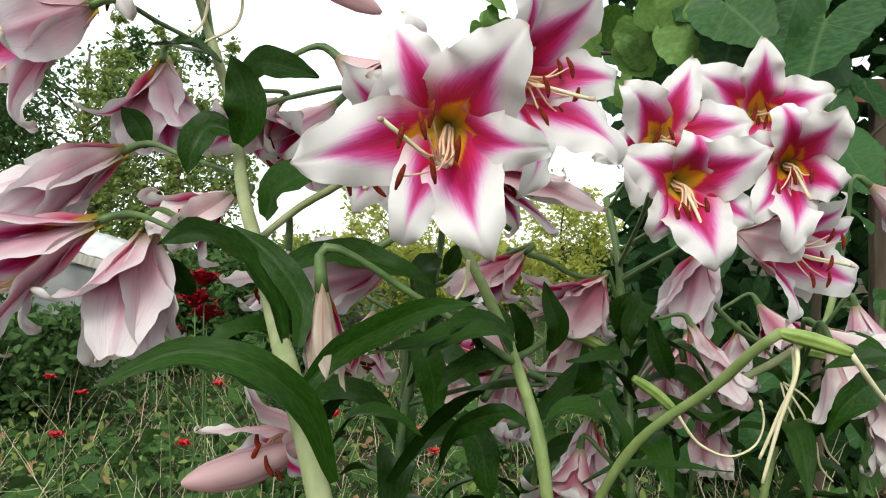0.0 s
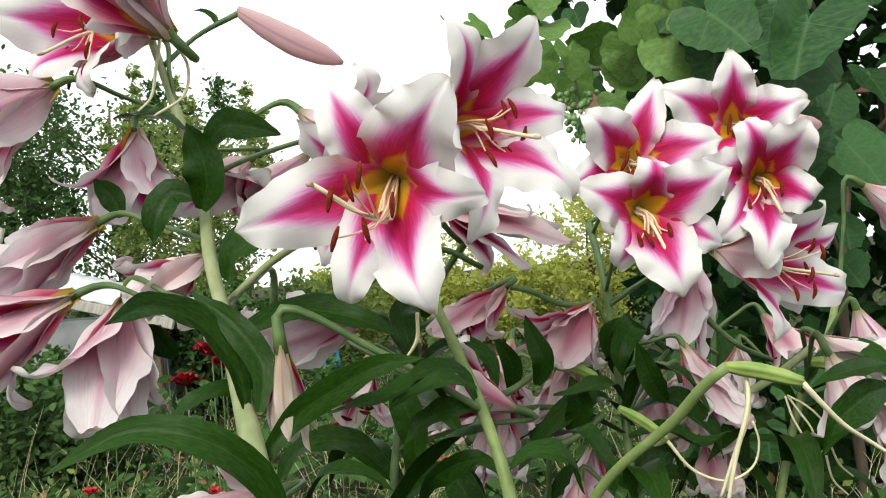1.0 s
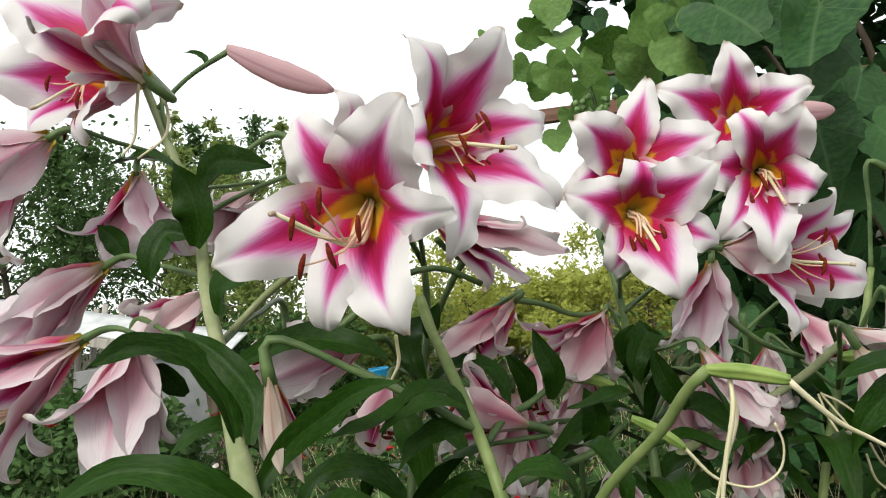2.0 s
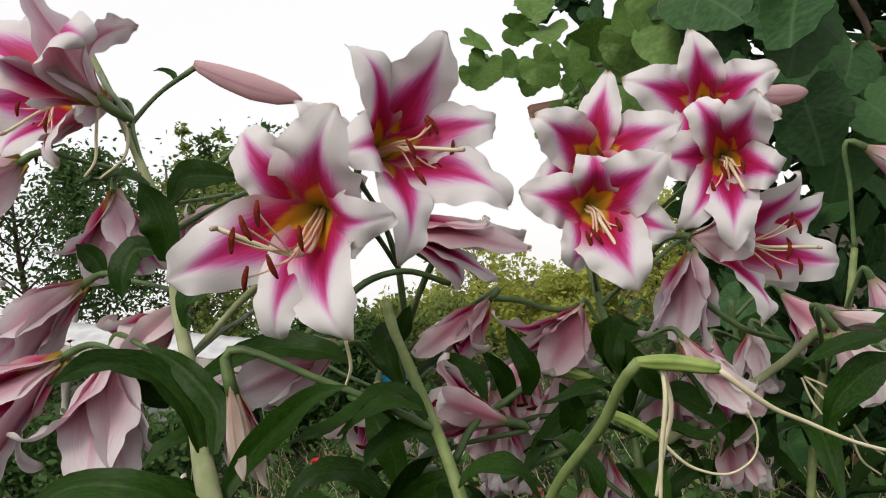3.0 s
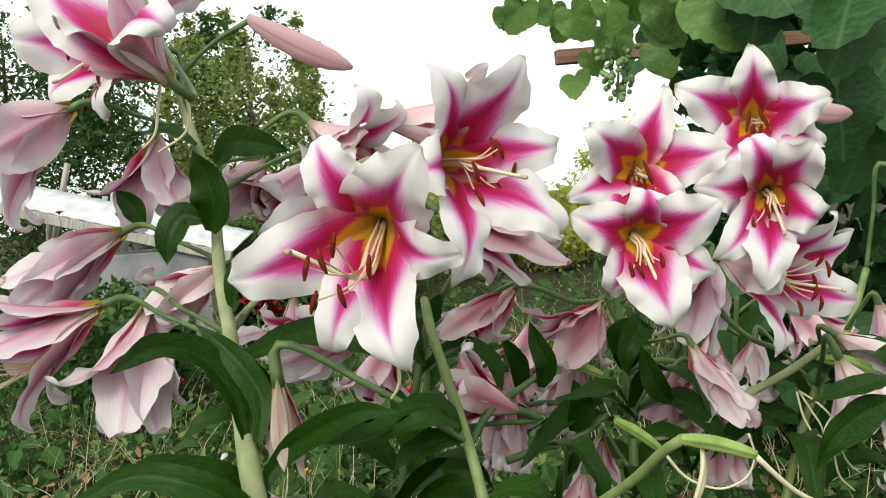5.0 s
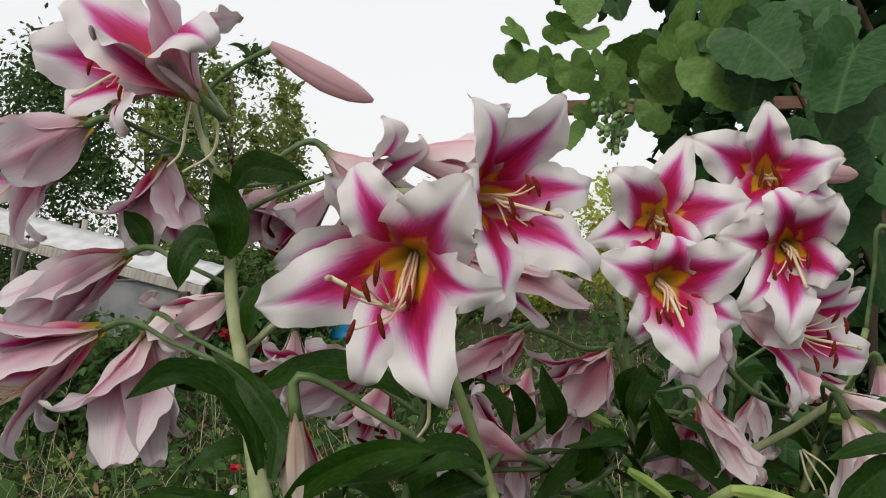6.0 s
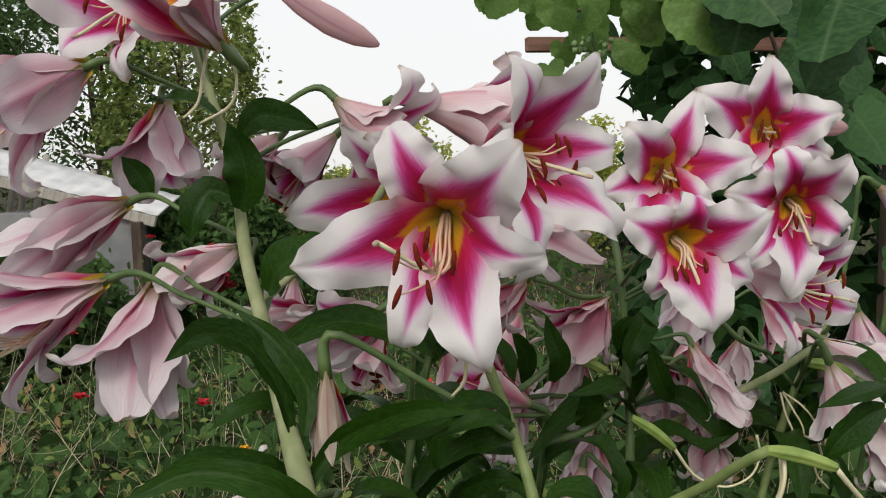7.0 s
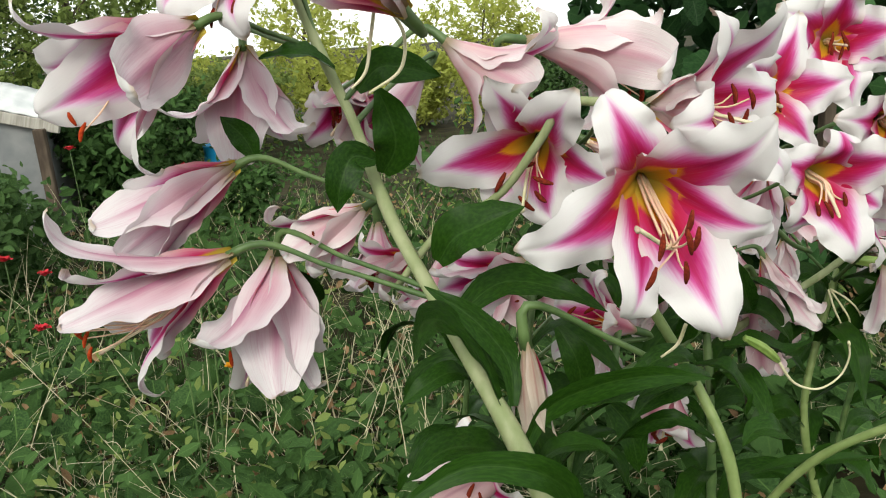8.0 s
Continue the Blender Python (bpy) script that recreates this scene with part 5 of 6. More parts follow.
shaped_lily(plant_a, (-0.328, 0.820, 1.169), (-0.10, -0.22, -0.97), [(-0.414, 0.747, 1.106, 0.076, 0.014, 25), (-0.336, 0.742, 1.042, 0.070, 0.010, 10), (-0.296, 0.765, 1.036, 0.050, 0.014, 40), (-0.293, 0.832, 1.050, 0.056, 0.012, 40), (-0.344, 0.825, 1.029, 0.052, 0.012, 50), (-0.392, 0.816, 1.024, 0.056, 0.012, 50)], (-0.181, 0.703, 1.150), M_OUT, 13, 0.06, 0.05, (), (-0.25, -0.10, -0.97), 0.125, True)
shaped_lily(plant_a, (-0.230, 0.818, 1.210), (-0.88, -0.10, -0.45), [(-0.336, 0.835, 1.210, 0.046, 0.012, 120), (-0.319, 0.800, 1.171, 0.050, 0.012, 30), (-0.288, 0.784, 1.150, 0.046, 0.014, 60), (-0.269, 0.857, 1.130, 0.046, 0.014, 60), (-0.314, 0.868, 1.160, 0.044, 0.012, 40)], (-0.197, 0.734, 1.183), M_OUT_PALE, 14, 0.06, 0.05, (), None, 0.075)
shaped_lily(plant_c, (0.216, 1.012, 1.111), (-0.55, -0.35, -0.75), [(0.098, 1.010, 1.123, 0.050, 0.012, 30), (0.088, 0.976, 1.068, 0.056, 0.012, 30), (0.157, 0.955, 1.040, 0.060, 0.012, 40), (0.220, 0.976, 1.032, 0.050, 0.012, 40), (0.201, 1.044, 1.028, 0.054, 0.012, 40), (0.120, 1.050, 1.078, 0.050, 0.012, 40)], (0.242, 1.022, 1.066), M_OUT_OLD, 34, 0.05, 0.06, (), None, 0.075)
shaped_lily(plant_c, (0.384, 1.099, 1.153), (-0.30, -0.30, -0.90), [(0.285, 1.063, 1.056, 0.050, 0.014, 30), (0.332, 1.045, 1.038, 0.056, 0.012, 40), (0.374, 1.056, 1.014, 0.060, 0.012, 30), (0.402, 1.132, 1.039, 0.046, 0.012, 40), (0.329, 1.140, 1.048, 0.052, 0.012, 40)], (0.241, 1.031, 1.108), M_OUT, 35, 0.055, 0.05, (), None, 0.075)
shaped_lily(plant_e, (0.103, 0.967, 1.145), (-0.78, -0.25, -0.55), [(0.001, 0.911, 1.100, 0.046, 0.010, 30), (0.016, 0.936, 1.075, 0.046, 0.010, 30), (0.086, 0.926, 1.085, 0.042, 0.012, 60), (0.046, 0.997, 1.068, 0.046, 0.010, 40), (0.005, 0.966, 1.113, 0.042, 0.010, 40)], (-0.017, 0.940, 1.100), M_OUT_OLD, 33, 0.06, 0.05, (), None, 0.09)
shaped_lily(plant_e, (0.081, 1.001, 1.028), (-0.10, -0.30, -0.92), [(0.026, 0.943, 0.974, 0.046, 0.012, 40), (0.053, 0.943, 0.928, 0.056, 0.010, 40), (0.141, 0.975, 0.977, 0.050, 0.012, 40), (0.112, 1.024, 0.938, 0.050, 0.010, 40), (0.063, 1.039, 0.938, 0.046, 0.010, 40)], (-0.039, 0.907, 0.998), M_OUT_OLD, 36, 0.05, 0.06, (), None, 0.08)
shaped_lily(plant_e, (-0.064, 0.810, 1.129), (-0.86, -0.35, -0.12), [(-0.171, 0.772, 1.147, 0.050, 0.010, 20), (-0.152, 0.736, 1.105, 0.056, 0.010, 20), (-0.145, 0.788, 1.079, 0.046, 0.012, 40), (-0.159, 0.821, 1.109, 0.046, 0.010, 40), (-0.146, 0.820, 1.158, 0.046, 0.010, 40)], (-0.026, 0.927, 1.061), M_OUT, 41, 0.05, 0.05, (), None, 0.075)
shaped_lily(plant_e, (-0.172, 0.952, 1.116), (-0.85, -0.30, -0.25), [(-0.273, 0.910, 1.117, 0.050, 0.010, 20), (-0.239, 0.965, 1.144, 0.044, 0.012, 30), (-0.216, 0.900, 1.079, 0.050, 0.010, 40), (-0.179, 0.928, 1.063, 0.046, 0.012, 60), (-0.233, 0.977, 1.077, 0.046, 0.010, 40)], (-0.029, 0.922, 1.046), M_OUT_PALE, 51, 0.05, 0.06, (), None, 0.07)
shaped_lily(plant_a, (-0.212, 0.950, 1.334), (-0.62, -0.45, -0.62), [(-0.276, 0.895, 1.322, 0.054, 0.012, 50), (-0.250, 0.893, 1.268, 0.056, 0.012, 30), (-0.290, 0.918, 1.274, 0.050, 0.012, 60), (-0.205, 0.915, 1.262, 0.048, 0.012, 40), (-0.233, 0.985, 1.260, 0.046, 0.012, 40), (-0.290, 0.970, 1.290, 0.046, 0.012, 40)], (-0.247, 0.838, 1.330), M_OUT_PALE, 52, 0.05, 0.07, (), None, 0.07)
shaped_lily(plant_a, (-0.125, 0.662, 0.991), (-0.90, -0.25, -0.15), [(-0.217, 0.637, 0.997, 0.034, 0.006, 10), (-0.169, 0.622, 1.049, 0.034, 0.010, 60), (-0.108, 0.632, 0.954, 0.036, 0.012, 40), (-0.190, 0.659, 0.959, 0.036, 0.008, 40)], (-0.113, 0.570, 0.995), M_OUT_PALE, 53, 0.04, 0.06, (), (-0.8, -0.45, -0.5), 0.055, label="half-open pale lily flower hanging low on the stem")
lily(plant_e, (-0.037, 0.824, 1.268), (-0.464, -0.842, -0.274), 114, 0.147, lens=[0.86, 1.0, 0.75, 0.75, 1.0, 1.0], phis=[64, 66, 45, 45, 60, 60], daz=[-6, 6, 0, 0, 0, 0], attach=(-0.001, 0.940, 1.205), seed=9, outside=M_OUT_WHITE, phi0=28, curl=45)
lily(plant_a, (-0.124, 0.876, 1.370), (0.718, -0.345, -0.605), 360, 0.163, lens=[1.0, 0.88, 1.0, 1.03, 1.0, 1.0], phis=[78, 70, 78, 60, 78, 78], daz=[0, 12, 0, -12, 0, 0], attach=(-0.243, 0.835, 1.320), seed=15, outside=M_OUT_PALE, width=0.9)
lily(plant_e, (-0.036, 0.872, 1.366), (0.980, 0.072, -0.186), 1, 0.187, lens=[1.0, 1.02, 0.89, 1.05, 1.0, 1.0], phis=[78, 79, -1, 68, 78, 78], daz=[0, -15, 5, 10, 0, 0], attach=(-0.001, 0.940, 1.205), seed=16, outside=M_OUT_PALE, width=0.85)
lily(plant_a, (-0.146, 0.971, 1.334), (-0.643, -0.354, -0.680), 15, 0.150, phi=62, attach=(-0.235, 0.828, 1.295), seed=32)
lily(plant_c, (0.341, 1.035, 0.994), (0.433, 0.097, -0.896), 30, 0.115, phi=50, outside=M_OUT_OLD, attach=(0.244, 0.995, 0.952), seed=37)
lily(plant_c, (0.318, 1.077, 1.001), (-0.388, 0.009, -0.922), 80, 0.100, phi=26, outside=M_OUT_OLD, attach=(0.244, 0.996, 0.958), seed=38)
lily(plant_c, (0.173, 0.962, 0.886), (-0.313, -0.606, -0.731), 10, 0.120, phi=60, outside=M_OUT_OLD, attach=(0.240, 0.968, 0.840), seed=39)
lily(plant_e, (0.092, 0.892, 1.003), (-0.885, -0.188, 0.425), 10, 0.120, phi=45, outside=M_OUT_OLD, attach=(-0.047, 0.899, 0.962), seed=40)
lily(plant_a, (-0.214, 1.020, 1.142), (-0.059, -0.182, -0.982), 10, 0.110, phi=50, attach=(-0.181, 0.703, 1.150), seed=42)
lily(plant_d, (0.693, 1.199, 1.248), (0.808, 0.000, -0.590), 40, 0.150, phi=28, attach=(0.643, 1.206, 1.105), seed=43)
lily(plant_d, (0.624, 1.126, 1.060), (0.343, 0.089, -0.935), 10, 0.130, phi=40, attach=(0.596, 1.173, 1.018), seed=44)
lily(plant_d, (0.541, 1.067, 1.032), (0.812, 0.123, -0.571), 60, 0.115, phi=34, outside=M_OUT_WHITE, attach=(0.544, 1.132, 0.964), seed=45)
lily(plant_d, (0.508, 0.978, 1.020), (0.375, -0.013, -0.927), 30, 0.115, phi=40, outside=M_OUT_WHITE, attach=(0.529, 1.119, 0.948), seed=46)
faded_bell(plant_c, (0.185, 1.020, 1.040), (0.243, 1.018, 1.045), 200, 0.105, 81, M_OUT_PALE)
faded_bell(plant_e, (0.085, 0.985, 0.985), (-0.046, 0.900, 0.965), 250, 0.100, 82, M_OUT_PALE)
faded_bell(plant_c, (0.207, 1.060, 0.905), (0.241, 0.975, 0.880), 240, 0.110, 83, M_OUT)
faded_bell(plant_c, (0.305, 1.110, 0.985), (0.244, 0.996, 0.958), 300, 0.100, 84, M_OUT)
faded_bell(plant_c, (0.330, 1.000, 1.045), (0.243, 1.018, 1.045), 320, 0.110, 85, M_OUT_PALE)
faded_bell(plant_d, (0.455, 1.150, 1.020), (0.529, 1.119, 0.948), 240, 0.105, 86, M_OUT_WHITE)
faded_bell(plant_d, (0.570, 1.000, 0.975), (0.487, 1.089, 0.867), 300, 0.115, 87, M_OUT_WHITE)
faded_bell(plant_c, (0.385, 1.100, 0.920), (0.240, 0.968, 0.853), 270, 0.095, 88, M_OUT_OLD)
closed_bud(plant_a, (-0.202, 0.909, 1.513), (-0.080, 0.934, 1.443), 0.0165, (-0.284, 0.864, 1.437))
closed_bud(plant_a, (-0.125, 0.653, 0.979), (-0.225, 0.622, 0.954), 0.0160, (-0.113, 0.570, 0.995), label="drooping closed pink lily bud with a yellowish tip")
closed_bud(plant_c, (0.515, 1.114, 1.354), (0.600, 1.128, 1.341), 0.015, (0.481, 1.114, 1.278))
lily_leaf(plant_a, [(-0.226, 0.900, 1.492), (-0.231, 0.903, 1.506), (-0.240, 0.900, 1.512), (-0.250, 0.890, 1.511)], 0.009, 0, seed=51, up=(0.3, -1, 0.5), label="small green bract on the bud stalk")
lily_leaf(plant_a, [(-0.137, 0.607, 1.072), (-0.150, 0.620, 1.110), (-0.177, 0.619, 1.147), (-0.198, 0.587, 1.162), (-0.213, 0.535, 1.152)], 0.034, 0, seed=3, up=(0.8, -0.35, 0.6))
lily_leaf(plant_a, [(-0.126, 0.607, 1.069), (-0.125, 0.624, 1.102), (-0.147, 0.633, 1.136), (-0.191, 0.649, 1.171)], 0.026, 0, seed=4, up=(0.2, -1, 0.2))
lily(plant_b, (-0.109, 0.626, 1.116), (0.05, -0.1, -1.0), 20, 0.08, phi=6, curl=25, attach=(0.056, 0.640, 1.049), outside=M_OUT_LIMP, stamens=False, width=0.5, seed=66, phi0=10, label="limp withered cream lily flower")
lily_leaf(plant_a, [(-0.088, 0.541, 0.980), (-0.107, 0.523, 1.040), (-0.136, 0.505, 1.070), (-0.181, 0.504, 1.080), (-0.246, 0.495, 1.055)], 0.025, 0, seed=6, up=(0, -1, 0.6))
lily_leaf(plant_a, [(-0.167, 0.674, 1.127), (-0.103, 0.716, 1.145), (-0.052, 0.716, 1.131), (-0.016, 0.680, 1.116)], 0.034, 0, seed=7, up=(0, -0.8, 0.7))
lily_leaf(plant_a, [(-0.126, 0.589, 1.027), (-0.101, 0.606, 1.059), (-0.059, 0.592, 1.085), (-0.018, 0.561, 1.104), (0.016, 0.533, 1.110)], 0.025, 0, seed=8, up=(0.5, -0.8, 0.3))
lily_leaf(plant_b, [(0.064, 0.654, 1.035), (0.031, 0.701, 1.021), (-0.014, 0.744, 0.979), (-0.047, 0.762, 0.934), (-0.075, 0.771, 0.884)], 0.026, 0, seed=9, up=(0.7, -0.8, 0.1))
lily_leaf(plant_b, [(0.073, 0.634, 0.992), (0.041, 0.672, 1.000), (0.005, 0.684, 0.982), (-0.013, 0.711, 0.934)], 0.022, 0, seed=10, up=(0.6, -0.8, 0.2))
lily_leaf(plant_a, [(-0.212, 0.755, 1.254), (-0.199, 0.738, 1.283), (-0.205, 0.736, 1.317), (-0.214, 0.733, 1.339)], 0.043, 0, seed=11, up=(0, -1, 0.1))
lily_leaf(plant_a, [(-0.218, 0.754, 1.267), (-0.239, 0.753, 1.273), (-0.253, 0.744, 1.251), (-0.260, 0.744, 1.222)], 0.036, 0, seed=12, up=(0, -1, 0.3))
lily_leaf(plant_a, [(-0.248, 0.823, 1.353), (-0.272, 0.812, 1.369), (-0.321, 0.809, 1.369)], 0.036, 0, seed=13)
lily_leaf(plant_a, [(-0.228, 0.827, 1.330), (-0.202, 0.820, 1.352), (-0.173, 0.823, 1.348), (-0.141, 0.825, 1.338)], 0.038, 0, seed=14, up=(0, -1, 0.3))
lily_leaf(plant_a, [(-0.342, 0.860, 1.265), (-0.351, 0.860, 1.287), (-0.373, 0.860, 1.312)], 0.029, 0, seed=15, up=(0, -1, 0.3))
lily_leaf(plant_a, [(-0.172, 0.693, 1.178), (-0.158, 0.680, 1.203), (-0.132, 0.670, 1.216), (-0.096, 0.665, 1.229)], 0.046, 0, seed=16, up=(0, -0.7, 0.6))
lily_leaf(plant_e, [(-0.035, 0.787, 1.062), (-0.022, 0.769, 1.035), (-0.015, 0.770, 1.001), (-0.019, 0.771, 0.969)], 0.034, 0, seed=17, up=(0, -1, 0.2))
lily_leaf(plant_b, [(0.027, 0.647, 1.052), (0.011, 0.624, 1.079), (-0.029, 0.603, 1.072), (-0.068, 0.594, 1.066)], 0.025, 0, seed=18)
lily_leaf(plant_b, [(0.050, 0.631, 1.061), (0.036, 0.626, 1.087), (0.009, 0.622, 1.089), (-0.022, 0.624, 1.058)], 0.024, 0, seed=19)
lily_leaf(plant_e, [(-0.008, 0.949, 1.140), (-0.028, 0.898, 1.120), (-0.021, 0.880, 1.087), (-0.012, 0.883, 1.065)], 0.033, 0, seed=20, up=(0, -1, 0.2))
lily_leaf(plant_e, [(-0.029, 0.922, 1.046), (0.026, 0.916, 1.081), (0.070, 0.905, 1.060), (0.077, 0.901, 1.018)], 0.033, 0, seed=21)
lily_leaf(plant_c, [(0.253, 1.016, 1.051), (0.267, 0.998, 1.080), (0.240, 0.972, 1.044), (0.242, 0.973, 1.015)], 0.037, 0, seed=22, up=(0, -1, 0.2))
lily_leaf(plant_c, [(0.252, 0.996, 0.964), (0.301, 0.955, 0.985), (0.341, 0.946, 0.944), (0.354, 0.953, 0.907)], 0.045, 0, seed=23)
lily_leaf(plant_c, [(0.253, 0.997, 0.949), (0.200, 0.945, 0.999), (0.143, 0.922, 0.973), (0.094, 0.898, 0.927)], 0.041, 0, seed=24)
lily_leaf(plant_g, [(0.131, 0.615, 0.982), (0.114, 0.599, 1.017), (0.090, 0.596, 1.022), (0.072, 0.586, 1.012)], 0.028, 0, seed=25)
lily_leaf(plant_d, [(0.540, 1.114, 0.953), (0.563, 1.068, 0.969), (0.587, 1.054, 0.951), (0.602, 1.050, 0.904)], 0.041, 0, seed=26)
lily_leaf(plant_d, [(0.495, 1.086, 0.872), (0.535, 1.050, 0.917), (0.557, 1.024, 0.946), (0.579, 1.026, 0.956)], 0.045, 0, seed=27, up=(0, -1, 0.4))
lily_leaf(plant_d, [(0.493, 1.086, 0.857), (0.445, 1.041, 0.921), (0.388, 1.001, 0.932), (0.340, 0.979, 0.896)], 0.041, 0, seed=28)
lily_leaf(plant_b, [(0.126, 0.912, 1.024), (0.134, 0.897, 1.057), (0.125, 0.900, 1.083), (0.118, 0.902, 1.110)], 0.028, 0, seed=29, up=(0, -1, 0.1))
lily_leaf(plant_c, [(0.131, 0.812, 0.984), (0.158, 0.777, 0.993), (0.177, 0.770, 0.964), (0.183, 0.772, 0.925)], 0.038, 20, seed=30)
lily_leaf(plant_b, [(0.052, 0.609, 1.073), (0.028, 0.598, 1.084), (0.002, 0.598, 1.076), (-0.018, 0.599, 1.066)], 0.018, 10, seed=31)
lily_leaf(plant_b, [(0.054, 0.647, 1.051), (0.027, 0.628, 1.055), (0.004, 0.628, 1.046), (-0.013, 0.629, 1.028)], 0.025, 15, seed=32)
lily_leaf(plant_c, [(0.288, 0.949, 0.985), (0.267, 0.929, 1.017), (0.260, 0.928, 1.038), (0.253, 0.928, 1.066)], 0.03, 0, seed=33, up=(0, -1, 0.1))
lily_leaf(plant_d, [(0.518, 0.866, 1.023), (0.469, 0.831, 1.027), (0.428, 0.810, 1.024), (0.407, 0.809, 1.017)], 0.025, 20, seed=34)
lily_leaf(plant_d, [(0.518, 0.868, 0.997), (0.469, 0.835, 0.990), (0.433, 0.818, 0.970), (0.418, 0.821, 0.940)], 0.041, 15, seed=35, up=(0, -1, 0.5))
lily_leaf(plant_g, [(0.111, 0.637, 0.948), (0.137, 0.619, 0.967), (0.181, 0.610, 0.970), (0.231, 0.612, 0.965)], 0.017, 15, seed=36)
lily_leaf(plant_b, [(-0.102, 0.646, 0.982), (-0.080, 0.631, 1.010), (-0.052, 0.630, 1.009), (-0.025, 0.630, 0.991)], 0.025, 10, seed=37)
lily_leaf(plant_b, [(0.011, 0.763, 0.980), (0.031, 0.747, 0.952), (0.036, 0.739, 0.922), (0.041, 0.741, 0.896)], 0.034, 0, seed=38, up=(0, -1, 0.2))
lily_leaf(plant_e, [(-0.001, 0.865, 1.119), (0.010, 0.859, 1.144), (0.018, 0.860, 1.157)], 0.021, 0, seed=39, up=(0, -1, 0.2))
lily_leaf(plant_a, [(-0.148, 0.680, 1.064), (-0.172, 0.664, 1.081), (-0.198, 0.653, 1.075), (-0.221, 0.651, 1.059)], 0.024, 10, seed=40)
lily_leaf(plant_a, [(-0.290, 0.859, 1.098), (-0.298, 0.849, 1.111), (-0.314, 0.845, 1.132), (-0.324, 0.844, 1.137)], 0.028, 0, seed=41, up=(0, -1, 0.2))
lily_leaf(plant_a, [(-0.137, 0.696, 1.068), (-0.152, 0.689, 1.099), (-0.167, 0.689, 1.119), (-0.189, 0.694, 1.129)], 0.035, 0, seed=42, up=(0, -1, 0.3))
lily_leaf(plant_c, [(0.244, 1.019, 1.014), (0.244, 1.001, 1.046), (0.233, 0.991, 1.072), (0.248, 0.990, 1.091)], 0.041, 0, seed=43, up=(0, -1, 0.1))
lily_leaf(plant_c, [(0.235, 0.932, 0.988), (0.212, 0.910, 1.020), (0.183, 0.890, 1.019), (0.142, 0.887, 1.014)], 0.033, 0, seed=44)
lily_leaf(plant_c, [(0.231, 0.916, 0.952), (0.275, 0.903, 0.960), (0.308, 0.898, 0.942), (0.348, 0.900, 0.953)], 0.049, 20, seed=45)
lily_leaf(plant_e, [(0.097, 0.967, 1.006), (0.100, 0.957, 1.045), (0.089, 0.949, 1.069), (0.079, 0.948, 1.085)], 0.026, 0, seed=46, up=(0, -1, 0.1))
lily_leaf(plant_e, [(0.162, 0.924, 0.962), (0.174, 0.908, 0.997), (0.170, 0.909, 1.018), (0.166, 0.910, 1.032)], 0.033, 0, seed=47, up=(0, -1, 0.1))
lily_leaf(plant_d, [(0.504, 1.119, 0.904), (0.464, 1.086, 0.926), (0.436, 1.062, 0.927), (0.416, 1.060, 0.901)], 0.041, 0, seed=48)
lily_leaf(plant_d, [(0.495, 1.070, 0.870), (0.518, 1.052, 0.914), (0.543, 1.045, 0.948), (0.565, 1.046, 0.981)], 0.041, 0, seed=49, up=(0, -1, 0.3))
lily_leaf(plant_a, [(-0.123, 0.614, 1.014), (-0.162, 0.584, 1.049), (-0.194, 0.556, 1.066), (-0.226, 0.522, 1.064)], 0.035, 10, seed=50)
branch(plant_a, [(-0.013, 0.707, 1.310), (-0.037, 0.723, 1.310), (-0.064, 0.736, 1.272), (-0.102, 0.754, 1.221), (-0.152, 0.772, 1.193), (-0.211, 0.744, 1.140)], 0.0042, M_STEM)
branch(plant_e, [(0.083, 0.867, 1.226), (0.054, 0.865, 1.201), (0.029, 0.880, 1.171), (-0.005, 0.915, 1.120)], 0.004)
branch(plant_e, [(0.027, 0.850, 1.229), (0.039, 0.863, 1.213), (0.051, 0.874, 1.201)], 0.0035)
branch(plant_e, [(-0.081, 0.744, 1.144), (-0.038, 0.755, 1.171), (-0.006, 0.787, 1.192), (0.029, 0.814, 1.194), (0.070, 0.839, 1.171)], 0.0038)
branch(plant_c, [(0.084, 1.006, 1.148), (0.131, 1.011, 1.136), (0.184, 1.023, 1.111), (0.219, 1.037, 1.109)], 0.004)
branch(plant_c, [(0.384, 1.105, 1.150), (0.386, 1.100, 1.085), (0.419, 1.092, 1.042), (0.498, 1.141, 0.996)], 0.0045)
branch(plant_c, [(0.055, 0.996, 0.953), (0.081, 0.984, 0.975), (0.120, 0.982, 0.984), (0.160, 0.986, 0.981)], 0.004)
branch(plant_c, [(0.075, 0.911, 0.932), (0.117, 0.918, 0.943), (0.167, 0.925, 0.954), (0.206, 0.928, 0.980)], 0.005)
branch(plant_c, [(0.039, 0.814, 0.985), (0.064, 0.867, 1.012), (0.103, 0.925, 1.022), (0.142, 0.976, 1.037)], 0.0045)
branch(plant_c, [(0.248, 1.020, 1.013), (0.295, 1.026, 1.022), (0.328, 1.034, 1.008), (0.332, 1.036, 0.992)], 0.004)
pod(plant_g, [(0.214, 0.493, 1.093), (0.239, 0.497, 1.087), (0.263, 0.494, 1.079)], [(0.262, 0.493, 1.079), (0.276, 0.499, 1.063), (0.293, 0.508, 1.046), (0.313, 0.520, 1.032), (0.347, 0.530, 1.009), (0.377, 0.540, 0.996), (0.400, 0.545, 0.995)], 0.0052)
pod(plant_d, [(0.518, 1.067, 1.001), (0.550, 1.053, 0.997), (0.585, 1.049, 0.977)], [(0.585, 1.049, 0.977), (0.610, 1.045, 0.943), (0.645, 1.042, 0.930)], 0.009)
